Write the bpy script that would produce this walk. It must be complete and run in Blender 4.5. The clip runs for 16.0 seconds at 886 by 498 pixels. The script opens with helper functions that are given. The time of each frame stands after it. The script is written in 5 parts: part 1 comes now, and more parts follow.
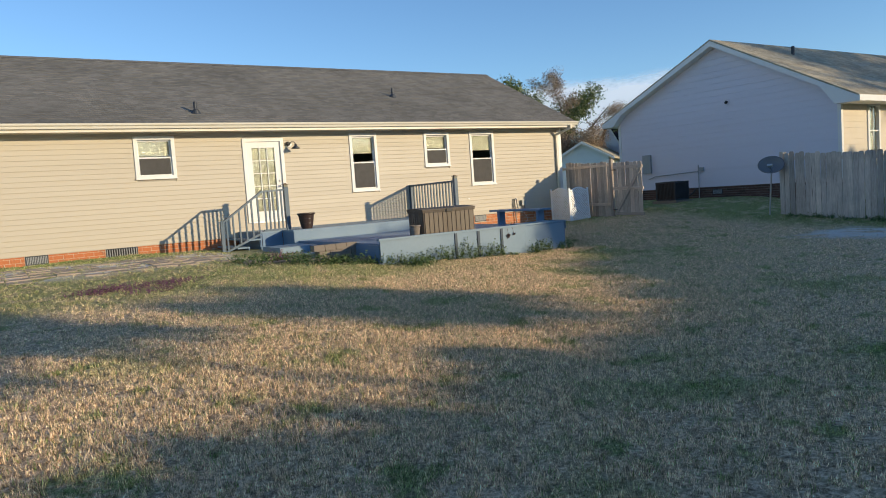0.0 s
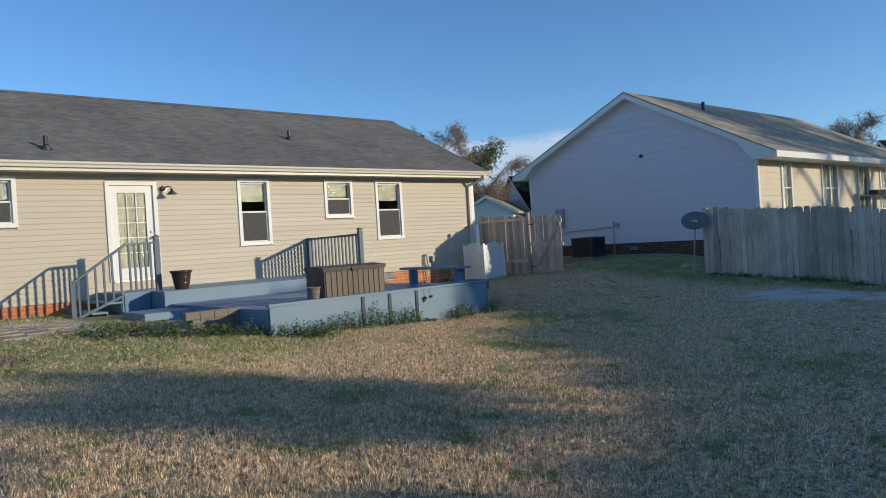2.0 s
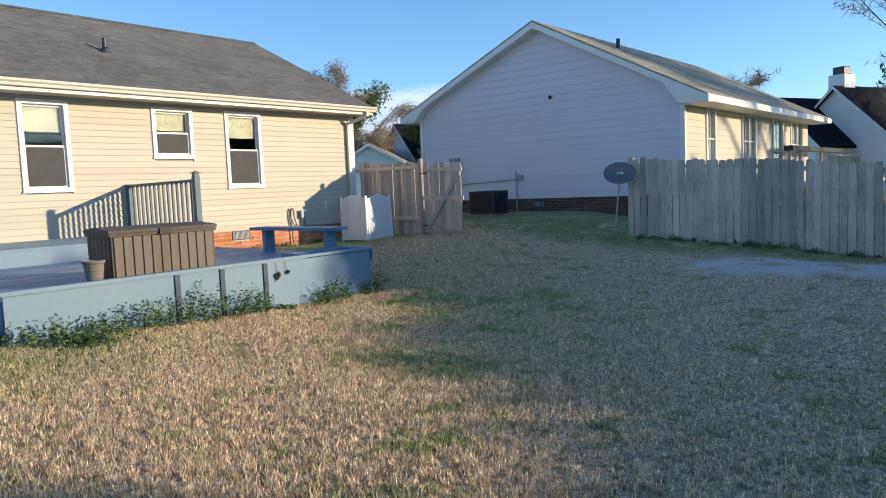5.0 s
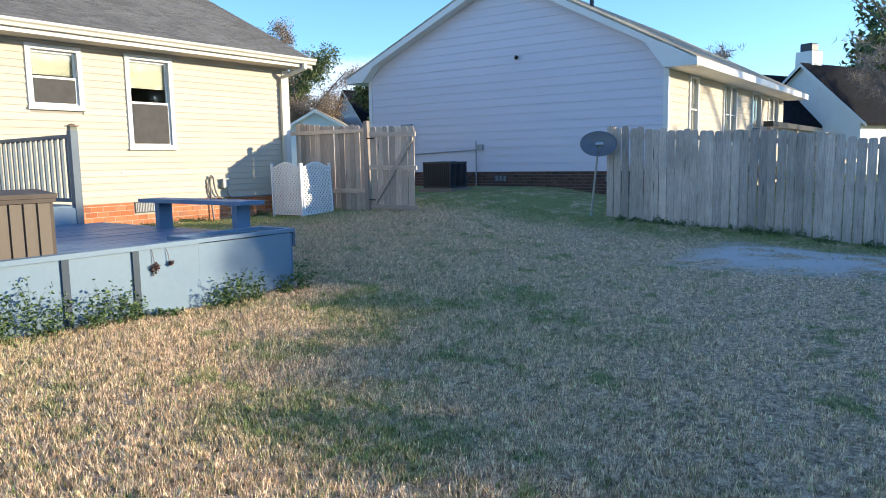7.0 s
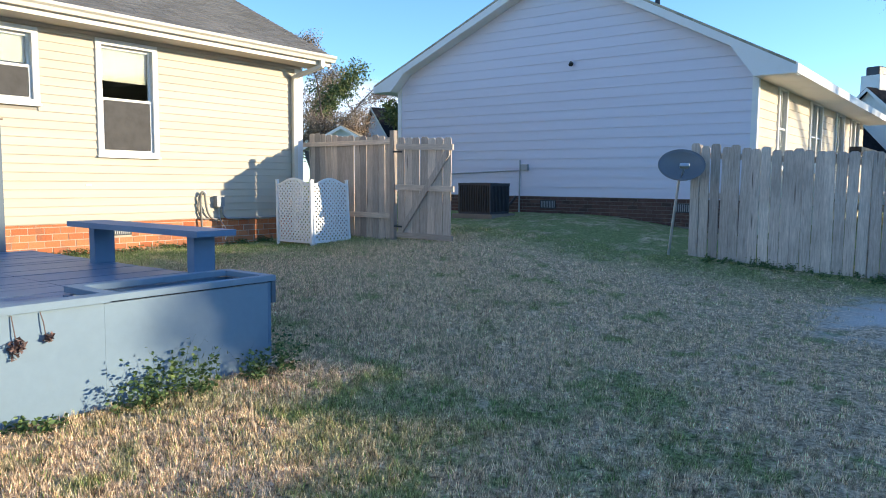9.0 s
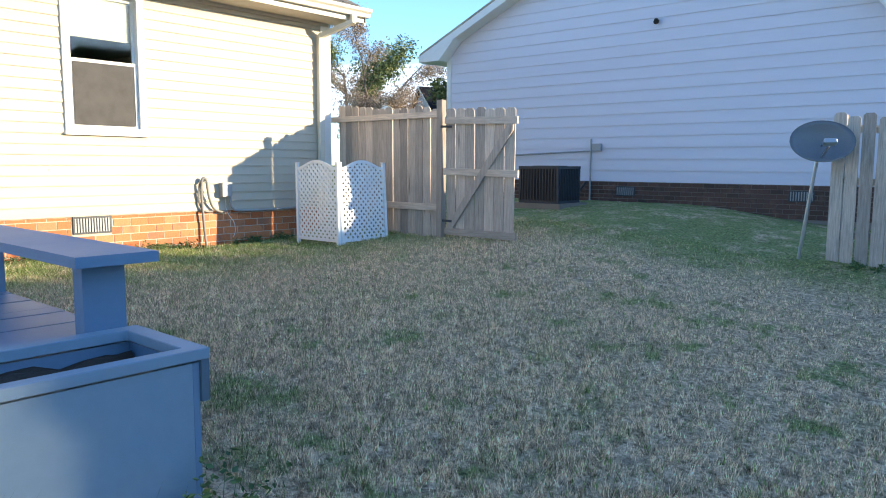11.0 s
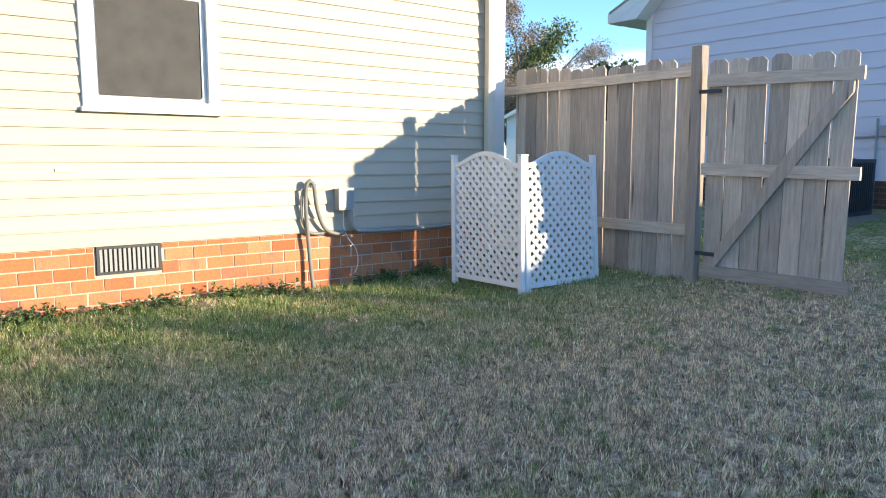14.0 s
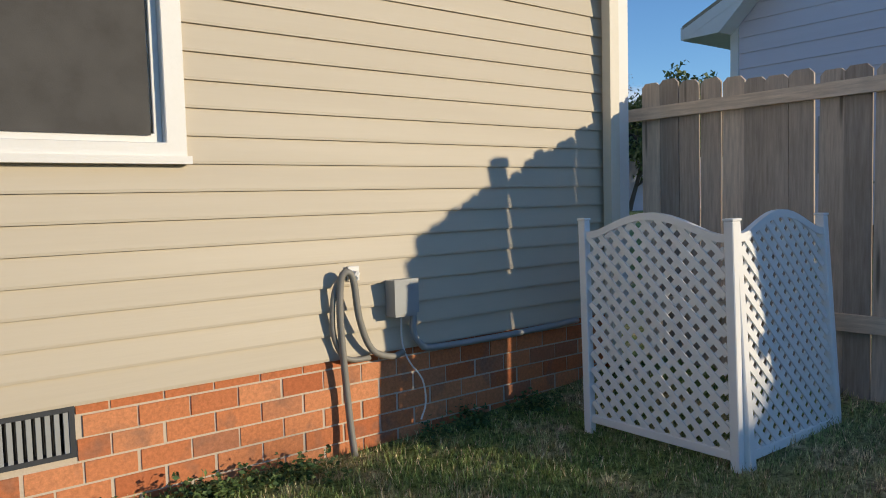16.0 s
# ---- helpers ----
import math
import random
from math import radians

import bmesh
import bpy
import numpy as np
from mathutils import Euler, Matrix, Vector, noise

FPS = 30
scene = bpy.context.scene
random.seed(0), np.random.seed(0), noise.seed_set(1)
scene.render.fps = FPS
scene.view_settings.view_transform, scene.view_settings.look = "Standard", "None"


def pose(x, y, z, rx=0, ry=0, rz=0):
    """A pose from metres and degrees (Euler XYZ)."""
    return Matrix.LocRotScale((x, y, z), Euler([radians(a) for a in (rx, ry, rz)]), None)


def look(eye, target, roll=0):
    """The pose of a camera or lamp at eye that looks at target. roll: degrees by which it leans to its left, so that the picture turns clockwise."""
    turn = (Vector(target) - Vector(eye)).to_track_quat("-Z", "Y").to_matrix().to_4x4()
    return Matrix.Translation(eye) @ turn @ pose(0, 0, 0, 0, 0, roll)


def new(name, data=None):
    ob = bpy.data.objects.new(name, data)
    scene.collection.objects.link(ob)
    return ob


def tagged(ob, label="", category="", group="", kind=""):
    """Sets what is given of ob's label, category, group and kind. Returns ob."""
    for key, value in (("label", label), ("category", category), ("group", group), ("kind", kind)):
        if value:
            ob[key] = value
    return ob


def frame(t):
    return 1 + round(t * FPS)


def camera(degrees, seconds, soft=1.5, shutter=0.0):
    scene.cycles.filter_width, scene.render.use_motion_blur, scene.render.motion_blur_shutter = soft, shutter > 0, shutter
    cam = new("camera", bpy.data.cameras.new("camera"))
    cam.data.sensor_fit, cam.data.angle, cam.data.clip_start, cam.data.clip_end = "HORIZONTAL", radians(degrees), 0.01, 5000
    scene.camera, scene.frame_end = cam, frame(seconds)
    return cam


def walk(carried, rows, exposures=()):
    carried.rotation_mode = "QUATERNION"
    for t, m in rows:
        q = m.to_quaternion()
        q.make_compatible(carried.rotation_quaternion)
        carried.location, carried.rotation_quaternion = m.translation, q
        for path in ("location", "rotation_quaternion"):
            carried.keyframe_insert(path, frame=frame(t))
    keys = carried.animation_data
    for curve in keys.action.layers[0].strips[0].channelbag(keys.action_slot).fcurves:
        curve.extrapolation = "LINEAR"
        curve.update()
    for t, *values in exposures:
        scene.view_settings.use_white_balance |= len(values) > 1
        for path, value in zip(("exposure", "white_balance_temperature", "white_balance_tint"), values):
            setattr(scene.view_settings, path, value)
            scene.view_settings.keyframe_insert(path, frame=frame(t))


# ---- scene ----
import collections

cam = camera(62.5, 16.0, soft=1.0)
PATH = [
    (0, (-17.069, -18.575, 1.205), (-15.972, -16.91, 1.055), -4.0),
    (0.5, (-16.78, -18.044, 1.23), (-15.62, -16.419, 1.122), -3.9),
    (1, (-16.558, -17.554, 1.242), (-15.336, -15.971, 1.171), -3.7),
    (1.5, (-16.178, -17.064, 1.277), (-14.907, -15.52, 1.236), -3.6),
    (2, (-15.866, -16.56, 1.251), (-14.538, -15.065, 1.229), -3.5),
    (2.5, (-15.492, -16.1, 1.262), (-14.108, -14.657, 1.242), -3.4),
    (3, (-15.027, -15.579, 1.244), (-13.588, -14.19, 1.216), -3.4),
    (3.5, (-14.567, -15.056, 1.206), (-13.074, -13.726, 1.151), -3.2),
    (4, (-14.085, -14.561, 1.248), (-12.563, -13.267, 1.149), -2.9),
    (6.5, (-11.461, -12.534, 1.147), (-9.876, -11.337, 0.913), -1.6),
    (7, (-11.047, -12.14, 1.128), (-9.431, -10.987, 0.885), -1.0),
    (7.5, (-10.552, -11.685, 1.08), (-8.977, -10.475, 0.844), 0.3),
    (8, (-9.997, -11.319, 1.02), (-8.419, -10.115, 0.776), 1.0),
    (8.5, (-9.398, -10.778, 1.031), (-7.809, -9.578, 0.836), 0.7),
    (9, (-8.914, -10.302, 1.075), (-7.333, -9.091, 0.894), 0.5),
    (11.5, (-6.558, -8.244, 1.071), (-5.11, -6.888, 0.816), 0.4),
    (12, (-6.143, -7.805, 1.064), (-4.747, -6.402, 0.773), 0.6),
    (12.5, (-5.758, -7.195, 1.104), (-4.398, -5.763, 0.787), 0.9),
    (13, (-5.384, -6.725, 1.098), (-4.076, -5.244, 0.79), 0.8),
    (13.5, (-5.041, -6.106, 1.089), (-3.787, -4.573, 0.81), 0.5),
    (14, (-4.712, -5.481, 1.07), (-3.503, -3.907, 0.826), 0.0),
    (14.5, (-4.456, -4.852, 1.098), (-3.28, -3.248, 0.887), -0.4),
    (15, (-4.14, -4.261, 1.108), (-2.976, -2.643, 0.942), -0.8),
    (15.5, (-3.938, -3.697, 1.15), (-2.762, -2.086, 1.005), -0.9),
    (16, (-3.666, -3.085, 1.215), (-2.448, -1.503, 1.083), -1.5),
]
# the clip's own exposure: it opens up as the white wall leaves the middle of the view
EXPO = [(0.0, 0.40, 6250, 10), (1.0, 0.27, 6000, 10), (2.0, 0.14, 5600, 10), (3.0, 0.2, 5750, 10), (4.2, 0.42, 6050, 10), (6.3, 1.15, 5700, 10), (9.2, 1.22, 5800, 10),
        (11.3, 1.75, 6200, 10), (13.0, 2.1, 7000, 10), (14.0, 1.5, 5900, 10), (14.5, 1.05, 5550, 10), (15.0, 0.68, 5900, 10), (16.0, 0.28, 5900, 10)]
walk(cam, [(t, look(eye, target, roll)) for t, eye, target, roll in PATH], exposures=EXPO)

# ---- light ----
SUN_WAY = Vector((0.625, -1.0, 0.24)).normalized()   # towards the sun
world = bpy.data.worlds.new("sky")
scene.world = world
world.use_nodes = True
wn = world.node_tree.nodes
sky = wn.new("ShaderNodeTexSky")
sky.sky_type = 'NISHITA'
sky.sun_disc = False
sky.sun_elevation = math.asin(SUN_WAY.z)
sky.sun_rotation = math.atan2(SUN_WAY.x, SUN_WAY.y)
sky.air_density, sky.dust_density, sky.ozone_density = 1.0, 0.2, 3.5
sky.altitude = 800
wn["Background"].inputs[1].default_value = 0.15
world.node_tree.links.new(sky.outputs[0], wn["Background"].inputs[0])
sun = new("sun", bpy.data.lights.new("sun", 'SUN'))
sun.data.energy, sun.data.angle, sun.data.color = 3.2, radians(0.6), (1.0, 0.80, 0.51)
sun.matrix_world = look(SUN_WAY * 100, (0, 0, 0))


# ---- materials ----
def shader(name, rough=0.7, metal=0.0, spec=0.4):
    m = bpy.data.materials.new(name)
    m.use_nodes = True
    b = m.node_tree.nodes["Principled BSDF"]
    b.inputs["Roughness"].default_value = rough
    b.inputs["Metallic"].default_value = metal
    b.inputs["Specular IOR Level"].default_value = spec
    return m, m.node_tree, b


def put(tree, a, b):
    tree.links.new(a, b)


def coord(tree, kind="Object", scale=(1, 1, 1)):
    c = tree.nodes.new("ShaderNodeTexCoord")
    mp = tree.nodes.new("ShaderNodeMapping")
    mp.inputs["Scale"].default_value = scale
    put(tree, c.outputs[kind], mp.inputs["Vector"])
    return mp.outputs["Vector"]


def world_coord(tree, scale=(1, 1, 1)):
    g = tree.nodes.new("ShaderNodeNewGeometry")
    mp = tree.nodes.new("ShaderNodeMapping")
    mp.inputs["Scale"].default_value = scale
    put(tree, g.outputs["Position"], mp.inputs["Vector"])
    return mp.outputs["Vector"]


def grain(tree, vec, scale, detail=5.0, rough=0.6):
    n = tree.nodes.new("ShaderNodeTexNoise")
    n.inputs["Scale"].default_value, n.inputs["Detail"].default_value = scale, detail
    n.inputs["Roughness"].default_value = rough
    put(tree, vec, n.inputs["Vector"])
    return n.outputs["Fac"]


def ramp(tree, fac, stops):
    r = tree.nodes.new("ShaderNodeValToRGB")
    e = r.color_ramp.elements
    while len(e) < len(stops):
        e.new(0.5)
    for k, (p, c) in zip(e, stops):
        k.position, k.color = p, (*c, 1)
    put(tree, fac, r.inputs["Fac"])
    return r.outputs["Color"]


def mix(tree, fac, a, b, mode='MIX'):
    m = tree.nodes.new("ShaderNodeMix")
    m.data_type, m.blend_type = 'RGBA', mode
    for s, v in ((m.inputs[0], fac), (m.inputs[6], a), (m.inputs[7], b)):
        if isinstance(v, (int, float)):
            s.default_value = v
        elif isinstance(v, tuple):
            s.default_value = (*v, 1)
        else:
            put(tree, v, s)
    return m.outputs[2]


def bump(tree, b, fac, strength=0.3, dist=0.01):
    n = tree.nodes.new("ShaderNodeBump")
    n.inputs["Strength"].default_value, n.inputs["Distance"].default_value = strength, dist
    put(tree, fac, n.inputs["Height"])
    put(tree, n.outputs[0], b.inputs["Normal"])


def random_of(tree):
    return tree.nodes.new("ShaderNodeObjectInfo").outputs["Random"]


def plain(name, c, rough=0.6, metal=0.0, var=0.14, scale=6.0, bumpy=0.12, stretch=(1, 1, 1), dirt=(0.35, 0.31, 0.26), dirty=0.25):
    """Paint, plastic or metal with fine grain and broad dirt."""
    m, t, b = shader(name, rough, metal)
    v = world_coord(t, stretch)
    fine, broad = grain(t, v, scale * 8), grain(t, v, scale * 0.35, 6)
    base = mix(t, fine, tuple(k * (1 - var) for k in c), tuple(min(1, k * (1 + var * 0.6)) for k in c))
    mask = ramp(t, broad, [(0.5, (0, 0, 0)), (0.78, (dirty, dirty, dirty))])
    put(t, mix(t, mask, base, tuple(k * d * 1.6 for k, d in zip(c, dirt))), b.inputs["Base Color"])
    put(t, ramp(t, broad, [(0.3, (rough * 0.85,) * 3), (0.8, (min(1, rough * 1.2),) * 3)]), b.inputs["Roughness"])
    bump(t, b, fine, bumpy, 0.004)
    return m


def wood(name, dark, light, rough=0.85, along=(1, 1, 1), knots=True):
    """Weathered board: streaks along the grain, knots, a tone of its own for each board."""
    m, t, b = shader(name, rough, 0, 0.25)
    v = coord(t, "Object", along)
    g = t.nodes.new("ShaderNodeVectorMath")
    g.operation = 'ADD'
    r = random_of(t)
    k = t.nodes.new("ShaderNodeMath")
    k.operation = 'MULTIPLY'
    k.inputs[1].default_value = 37.0
    put(t, r, k.inputs[0])
    put(t, v, g.inputs[0])
    put(t, k.outputs[0], g.inputs[1])
    streak = grain(t, g.outputs[0], 9.0, 8, 0.7)
    base = ramp(t, streak, [(0.25, dark), (0.75, light)])
    tone = ramp(t, r, [(0.0, (0.62, 0.61, 0.62)), (0.35, (0.86, 0.84, 0.83)), (0.7, (1.02, 0.99, 0.97)), (1.0, (1.25, 1.21, 1.17))])
    base = mix(t, 1.0, base, tone, 'MULTIPLY')
    if knots:
        vo = t.nodes.new("ShaderNodeTexVoronoi")
        vo.inputs["Scale"].default_value = 1.7
        put(t, g.outputs[0], vo.inputs["Vector"])
        base = mix(t, ramp(t, vo.outputs["Distance"], [(0.06, (0.85,) * 3), (0.14, (0, 0, 0))]), base, tuple(c * 0.3 for c in dark))
    stain = grain(t, world_coord(t), 1.3, 4)
    base = mix(t, ramp(t, stain, [(0.45, (0, 0, 0)), (0.75, (0.55,) * 3)]), base, tuple(c * 0.75 for c in dark))
    put(t, base, b.inputs["Base Color"])
    bump(t, b, streak, 0.5, 0.004)
    return m


def lawn_colour(t, v):
    """Dormant tan grass with green patches and moss; the same for the soil and the blades."""
    patch = grain(t, v, 0.42, 5, 0.62)
    small = grain(t, v, 2.6, 4, 0.6)
    fine = grain(t, v, 34.0, 5, 0.75)
    clump = grain(t, v, 13.0, 4, 0.7)
    tan = ramp(t, fine, [(0.35, (0.22, 0.16, 0.105)), (0.5, (0.62, 0.485, 0.335)), (0.62, (0.88, 0.735, 0.55))])
    tan = mix(t, 1.0, tan, ramp(t, clump, [(0.38, (0.62, 0.58, 0.55)), (0.5, (1.12, 1.08, 1.03)), (0.62, (1.35, 1.30, 1.24))]), 'MULTIPLY')
    green = ramp(t, fine, [(0.36, (0.05, 0.09, 0.022)), (0.62, (0.31, 0.41, 0.12))])
    a = ramp(t, patch, [(0.57, (0, 0, 0)), (0.68, (0.6,) * 3)])
    s = ramp(t, small, [(0.57, (0, 0, 0)), (0.66, (0.75,) * 3)])
    both = mix(t, 1.0, a, s, 'SCREEN')
    sep = t.nodes.new("ShaderNodeSeparateXYZ")
    put(t, v, sep.inputs[0])
    return tan, green, both, sep, small


def band(t, sock, stops):
    mr = t.nodes.new("ShaderNodeMapRange")
    mr.interpolation_type = 'SMOOTHSTEP'
    mr.inputs["From Min"].default_value, mr.inputs["From Max"].default_value = stops
    put(t, sock, mr.inputs["Value"])
    return mr.outputs["Result"]


def maths(t, op, a, b):
    m = t.nodes.new("ShaderNodeMath")
    m.operation = op
    m.use_clamp = True
    for s, v in zip(m.inputs, (a, b)):
        if isinstance(v, (int, float)):
            s.default_value = v
        else:
            put(t, v, s)
    return m.outputs[0]


def maths_open(t, op, a, b):
    m = t.nodes.new("ShaderNodeMath")
    m.operation = op
    put(t, a, m.inputs[0])
    m.inputs[1].default_value = b
    return m.outputs[0]


GREENS = [(-5.45, -7.47, 0.45), (-5.16, -8.07, 0.3), (-7.3, -8.0, 0.35), (-6.05, -7.55, 0.3), (-8.25, -9.2, 0.6), (-8.3, -9.75, 0.5), (-5.8, -8.85, 0.3), (-5.1, -9.15, 0.4), (-4.4, -8.4, 0.5), (-6.0, -8.0, 0.35), (-6.6, -8.15, 0.35),
          (-2.45, -6.2, 0.25), (2.0, -5.0, 0.8), (-4.85, -4.15, 0.35), (-2.85, -4.95, 0.12), (-4.9, -5.4, 0.3), (-3.15, -2.75, 0.3), (-3.9, -2.7, 0.3), (-11.95, -10.8, 0.35), (-11.3, -7.25, 0.7), (-12.6, -6.6, 0.8), (-13.6, -5.9, 0.7), (-16.6, -14.1, 0.3), (-15.35, -13.85, 0.15)]


def green_patches(t, v):
    """Where clover and winter weeds have spread, ragged at the edge."""
    ragged = t.nodes.new("ShaderNodeTexNoise")
    ragged.inputs["Scale"].default_value, ragged.inputs["Detail"].default_value = 3.5, 5
    put(t, v, ragged.inputs["Vector"])
    off = t.nodes.new("ShaderNodeVectorMath")
    off.operation = 'MULTIPLY_ADD'
    off.inputs[1].default_value = (0.9, 0.9, 0)
    put(t, ragged.outputs["Color"], off.inputs[0])
    put(t, v, off.inputs[2])
    total = None
    for x, y, r in GREENS:
        d = t.nodes.new("ShaderNodeVectorMath")
        d.operation = 'SUBTRACT'
        d.inputs[1].default_value = (x + 0.45, y + 0.45, -0.2)
        put(t, off.outputs[0], d.inputs[0])
        n = t.nodes.new("ShaderNodeVectorMath")
        n.operation = 'LENGTH'
        put(t, d.outputs[0], n.inputs[0])
        one = band(t, n.outputs["Value"], (r * 1.35, r * 0.55))
        total = one if total is None else maths(t, 'MAXIMUM', total, one)
    return maths(t, 'MULTIPLY', total, maths(t, 'MULTIPLY', band(t, grain(t, v, 8.0, 4, 0.7), (0.36, 0.58)), 0.8))


def lawn(name, blades):
    m, t, b = shader(name, 0.9, 0, 0.15)
    v = world_coord(t)
    tan, green, both, sep, small = lawn_colour(t, v)
    # greener along the house, behind the gate and along the side fence
    near_house = maths(t, 'MULTIPLY', band(t, sep.outputs[1], (-3.4, -0.8)), 0.95)
    by_fence = maths(t, 'MULTIPLY', band(t, sep.outputs[0], (0.6, 2.6)), 0.85)
    by_deck = maths(t, 'MULTIPLY', band(t, sep.outputs[1], (-8.6, -6.6)), maths(t, 'MULTIPLY', band(t, sep.outputs[0], (-8.0, -10.5)), 0.7))
    more = maths(t, 'MAXIMUM', maths(t, 'MAXIMUM', near_house, by_fence), by_deck)
    more = maths(t, 'MULTIPLY', more, band(t, small, (0.22, 0.55)))
    fac = maths(t, 'MAXIMUM', maths(t, 'MAXIMUM', both, green_patches(t, v)), more)
    col = mix(t, fac, tan, green)
    if blades:
        r = t.nodes.new("ShaderNodeNewGeometry").outputs["Random Per Island"]
        # single green blades among the straw, straw among the green
        k = t.nodes.new("ShaderNodeMath")
        k.operation = 'FRACT'
        put(t, maths_open(t, 'MULTIPLY', r, 91.7), k.inputs[0])
        col = mix(t, band(t, k.outputs[0], (0.86, 0.90)), col, green)
        col = mix(t, maths(t, 'MULTIPLY', band(t, k.outputs[0], (0.16, 0.10)), 0.8), col, tan)
        col = mix(t, 1.0, col, ramp(t, r, [(0, (0.5, 0.48, 0.46)), (0.45, (1.2, 1.17, 1.13)), (1, (1.85, 1.8, 1.74))]), 'MULTIPLY')
    else:
        # worn sandy soil in a strip beside the side fence and by the patio
        d = maths(t, 'MULTIPLY', band(t, sep.outputs[0], (-1.9, -0.6)), band(t, sep.outputs[0], (2.0, 1.0)))
        d = maths(t, 'MULTIPLY', d, maths(t, 'MULTIPLY', band(t, sep.outputs[1], (-8.4, -9.4)), band(t, sep.outputs[1], (-15.5, -12.5))))
        d = maths(t, 'MULTIPLY', d, band(t, grain(t, v, 1.1, 5), (0.4, 0.55)))
        e = maths(t, 'MULTIPLY', band(t, sep.outputs[1], (-4.9, -4.1)), band(t, sep.outputs[1], (-1.3, -2.0)))
        e = maths(t, 'MULTIPLY', e, maths(t, 'MULTIPLY', band(t, sep.outputs[0], (-11.9, -12.6)), band(t, grain(t, v, 0.9, 5), (0.4, 0.56))))
        sand = ramp(t, grain(t, v, 60, 3), [(0.3, (0.60, 0.56, 0.51)), (0.7, (0.90, 0.86, 0.81))])
        col = mix(t, maths(t, 'MAXIMUM', d, e), col, sand)
        col = mix(t, 1.0, col, (0.95, 0.93, 0.91), 'MULTIPLY')
        bump(t, b, grain(t, v, 70, 6, 0.8), 0.8, 0.03)
    put(t, col, b.inputs["Base Color"])
    return m


def brick_stuff(name, stops):
    m, t, b = shader(name, 0.88, 0, 0.2)
    v = world_coord(t)
    r = random_of(t)
    g = grain(t, v, 55, 5, 0.7)
    flash = grain(t, v, 5.5, 3)
    col = ramp(t, r, stops)
    col = mix(t, ramp(t, flash, [(0.55, (0, 0, 0)), (0.70, (0.6,) * 3)]), col, (0.24, 0.15, 0.11))
    col = mix(t, 1.0, col, ramp(t, g, [(0.25, (0.7,) * 3), (0.75, (1.2,) * 3)]), 'MULTIPLY')
    put(t, col, b.inputs["Base Color"])
    bump(t, b, g, 0.5, 0.004)
    return m


def shingle_stuff(name, dark, light):
    m, t, b = shader(name, 0.95, 0, 0.15)
    v = world_coord(t)
    br = t.nodes.new("ShaderNodeTexVoronoi")
    br.inputs["Scale"].default_value = 1.0
    put(t, world_coord(t, (4.5, 7.5, 0.01)), br.inputs["Vector"])
    tone = t.nodes.new("ShaderNodeSeparateColor")
    put(t, br.outputs["Color"], tone.inputs[0])
    col = ramp(t, tone.outputs[0], [(0.1, dark), (0.9, light)])
    g = grain(t, v, 90, 4, 0.8)
    col = mix(t, 1.0, col, ramp(t, g, [(0.3, (0.65,) * 3), (0.7, (1.3,) * 3)]), 'MULTIPLY')
    col = mix(t, 1.0, col, ramp(t, grain(t, v, 0.5, 5), [(0.3, (0.82,) * 3), (0.7, (1.12,) * 3)]), 'MULTIPLY')
    put(t, col, b.inputs["Base Color"])
    bump(t, b, g, 0.6, 0.006)
    return m


def glass_stuff(name, tint=(0.9, 0.93, 0.92)):
    m, t, b = shader(name, 0.03)
    b.inputs["Base Color"].default_value = (*tint, 1)
    b.inputs["Transmission Weight"].default_value = 1.0
    b.inputs["IOR"].default_value = 1.45
    return m


def leaf_stuff(name, stops):
    m, t, b = shader(name, 0.6, 0, 0.3)
    r = t.nodes.new("ShaderNodeNewGeometry").outputs["Random Per Island"]
    put(t, ramp(t, r, stops), b.inputs["Base Color"])
    b.inputs["Subsurface Weight"].default_value = 0.0
    return m


M_SIDING = plain("tan_vinyl_siding", (0.56, 0.49, 0.378), 0.55, var=0.05, scale=2.0, bumpy=0.08, stretch=(0.25, 1, 6), dirty=0.12)
M_SIDING2 = plain("grey_beige_siding", (0.70, 0.67, 0.735), 0.6, var=0.05, scale=2.0, bumpy=0.08, stretch=(1, 0.25, 6), dirty=0.12)
M_SIDING3 = plain("cream_siding", (0.66, 0.57, 0.44), 0.6, var=0.05, scale=2.0, bumpy=0.08, dirty=0.12)
M_SHEATH = plain("sheathing", (0.4, 0.36, 0.3), 0.8)
M_WHITE = plain("white_vinyl_trim", (0.80, 0.78, 0.74), 0.45, var=0.04, dirty=0.15)
M_CREAM = plain("cream_aluminium_gutter", (0.74, 0.68, 0.56), 0.4, var=0.05, dirty=0.2)
M_SOFFIT = plain("soffit_vinyl", (0.62, 0.55, 0.45), 0.6, var=0.05)
M_ROOF = shingle_stuff("grey_shingles", (0.17, 0.163, 0.148), (0.225, 0.215, 0.195))
M_ROOF2 = shingle_stuff("brown_grey_shingles", (0.36, 0.31, 0.22), (0.48, 0.42, 0.31))
M_ROOF3 = shingle_stuff("black_shingles", (0.008, 0.009, 0.012), (0.018, 0.018, 0.022))
M_BRICK = brick_stuff("red_brick", [(0, (0.50, 0.16, 0.065)), (0.4, (0.62, 0.235, 0.10)), (0.75, (0.68, 0.29, 0.135)), (1, (0.42, 0.18, 0.10))])
# brick and mortar next door: shade of the gable side is in these colours
M_BRICK2 = brick_stuff("shaded_dark_brick", [(0, (0.10, 0.06, 0.05)), (0.5, (0.14, 0.08, 0.065)), (1, (0.08, 0.055, 0.045))])
M_MORTAR = plain("mortar", (0.62, 0.53, 0.42), 0.95, scale=12, bumpy=0.4)
M_MORTAR2 = plain("shaded_dark_mortar", (0.24, 0.21, 0.18), 0.95, scale=12, bumpy=0.4)
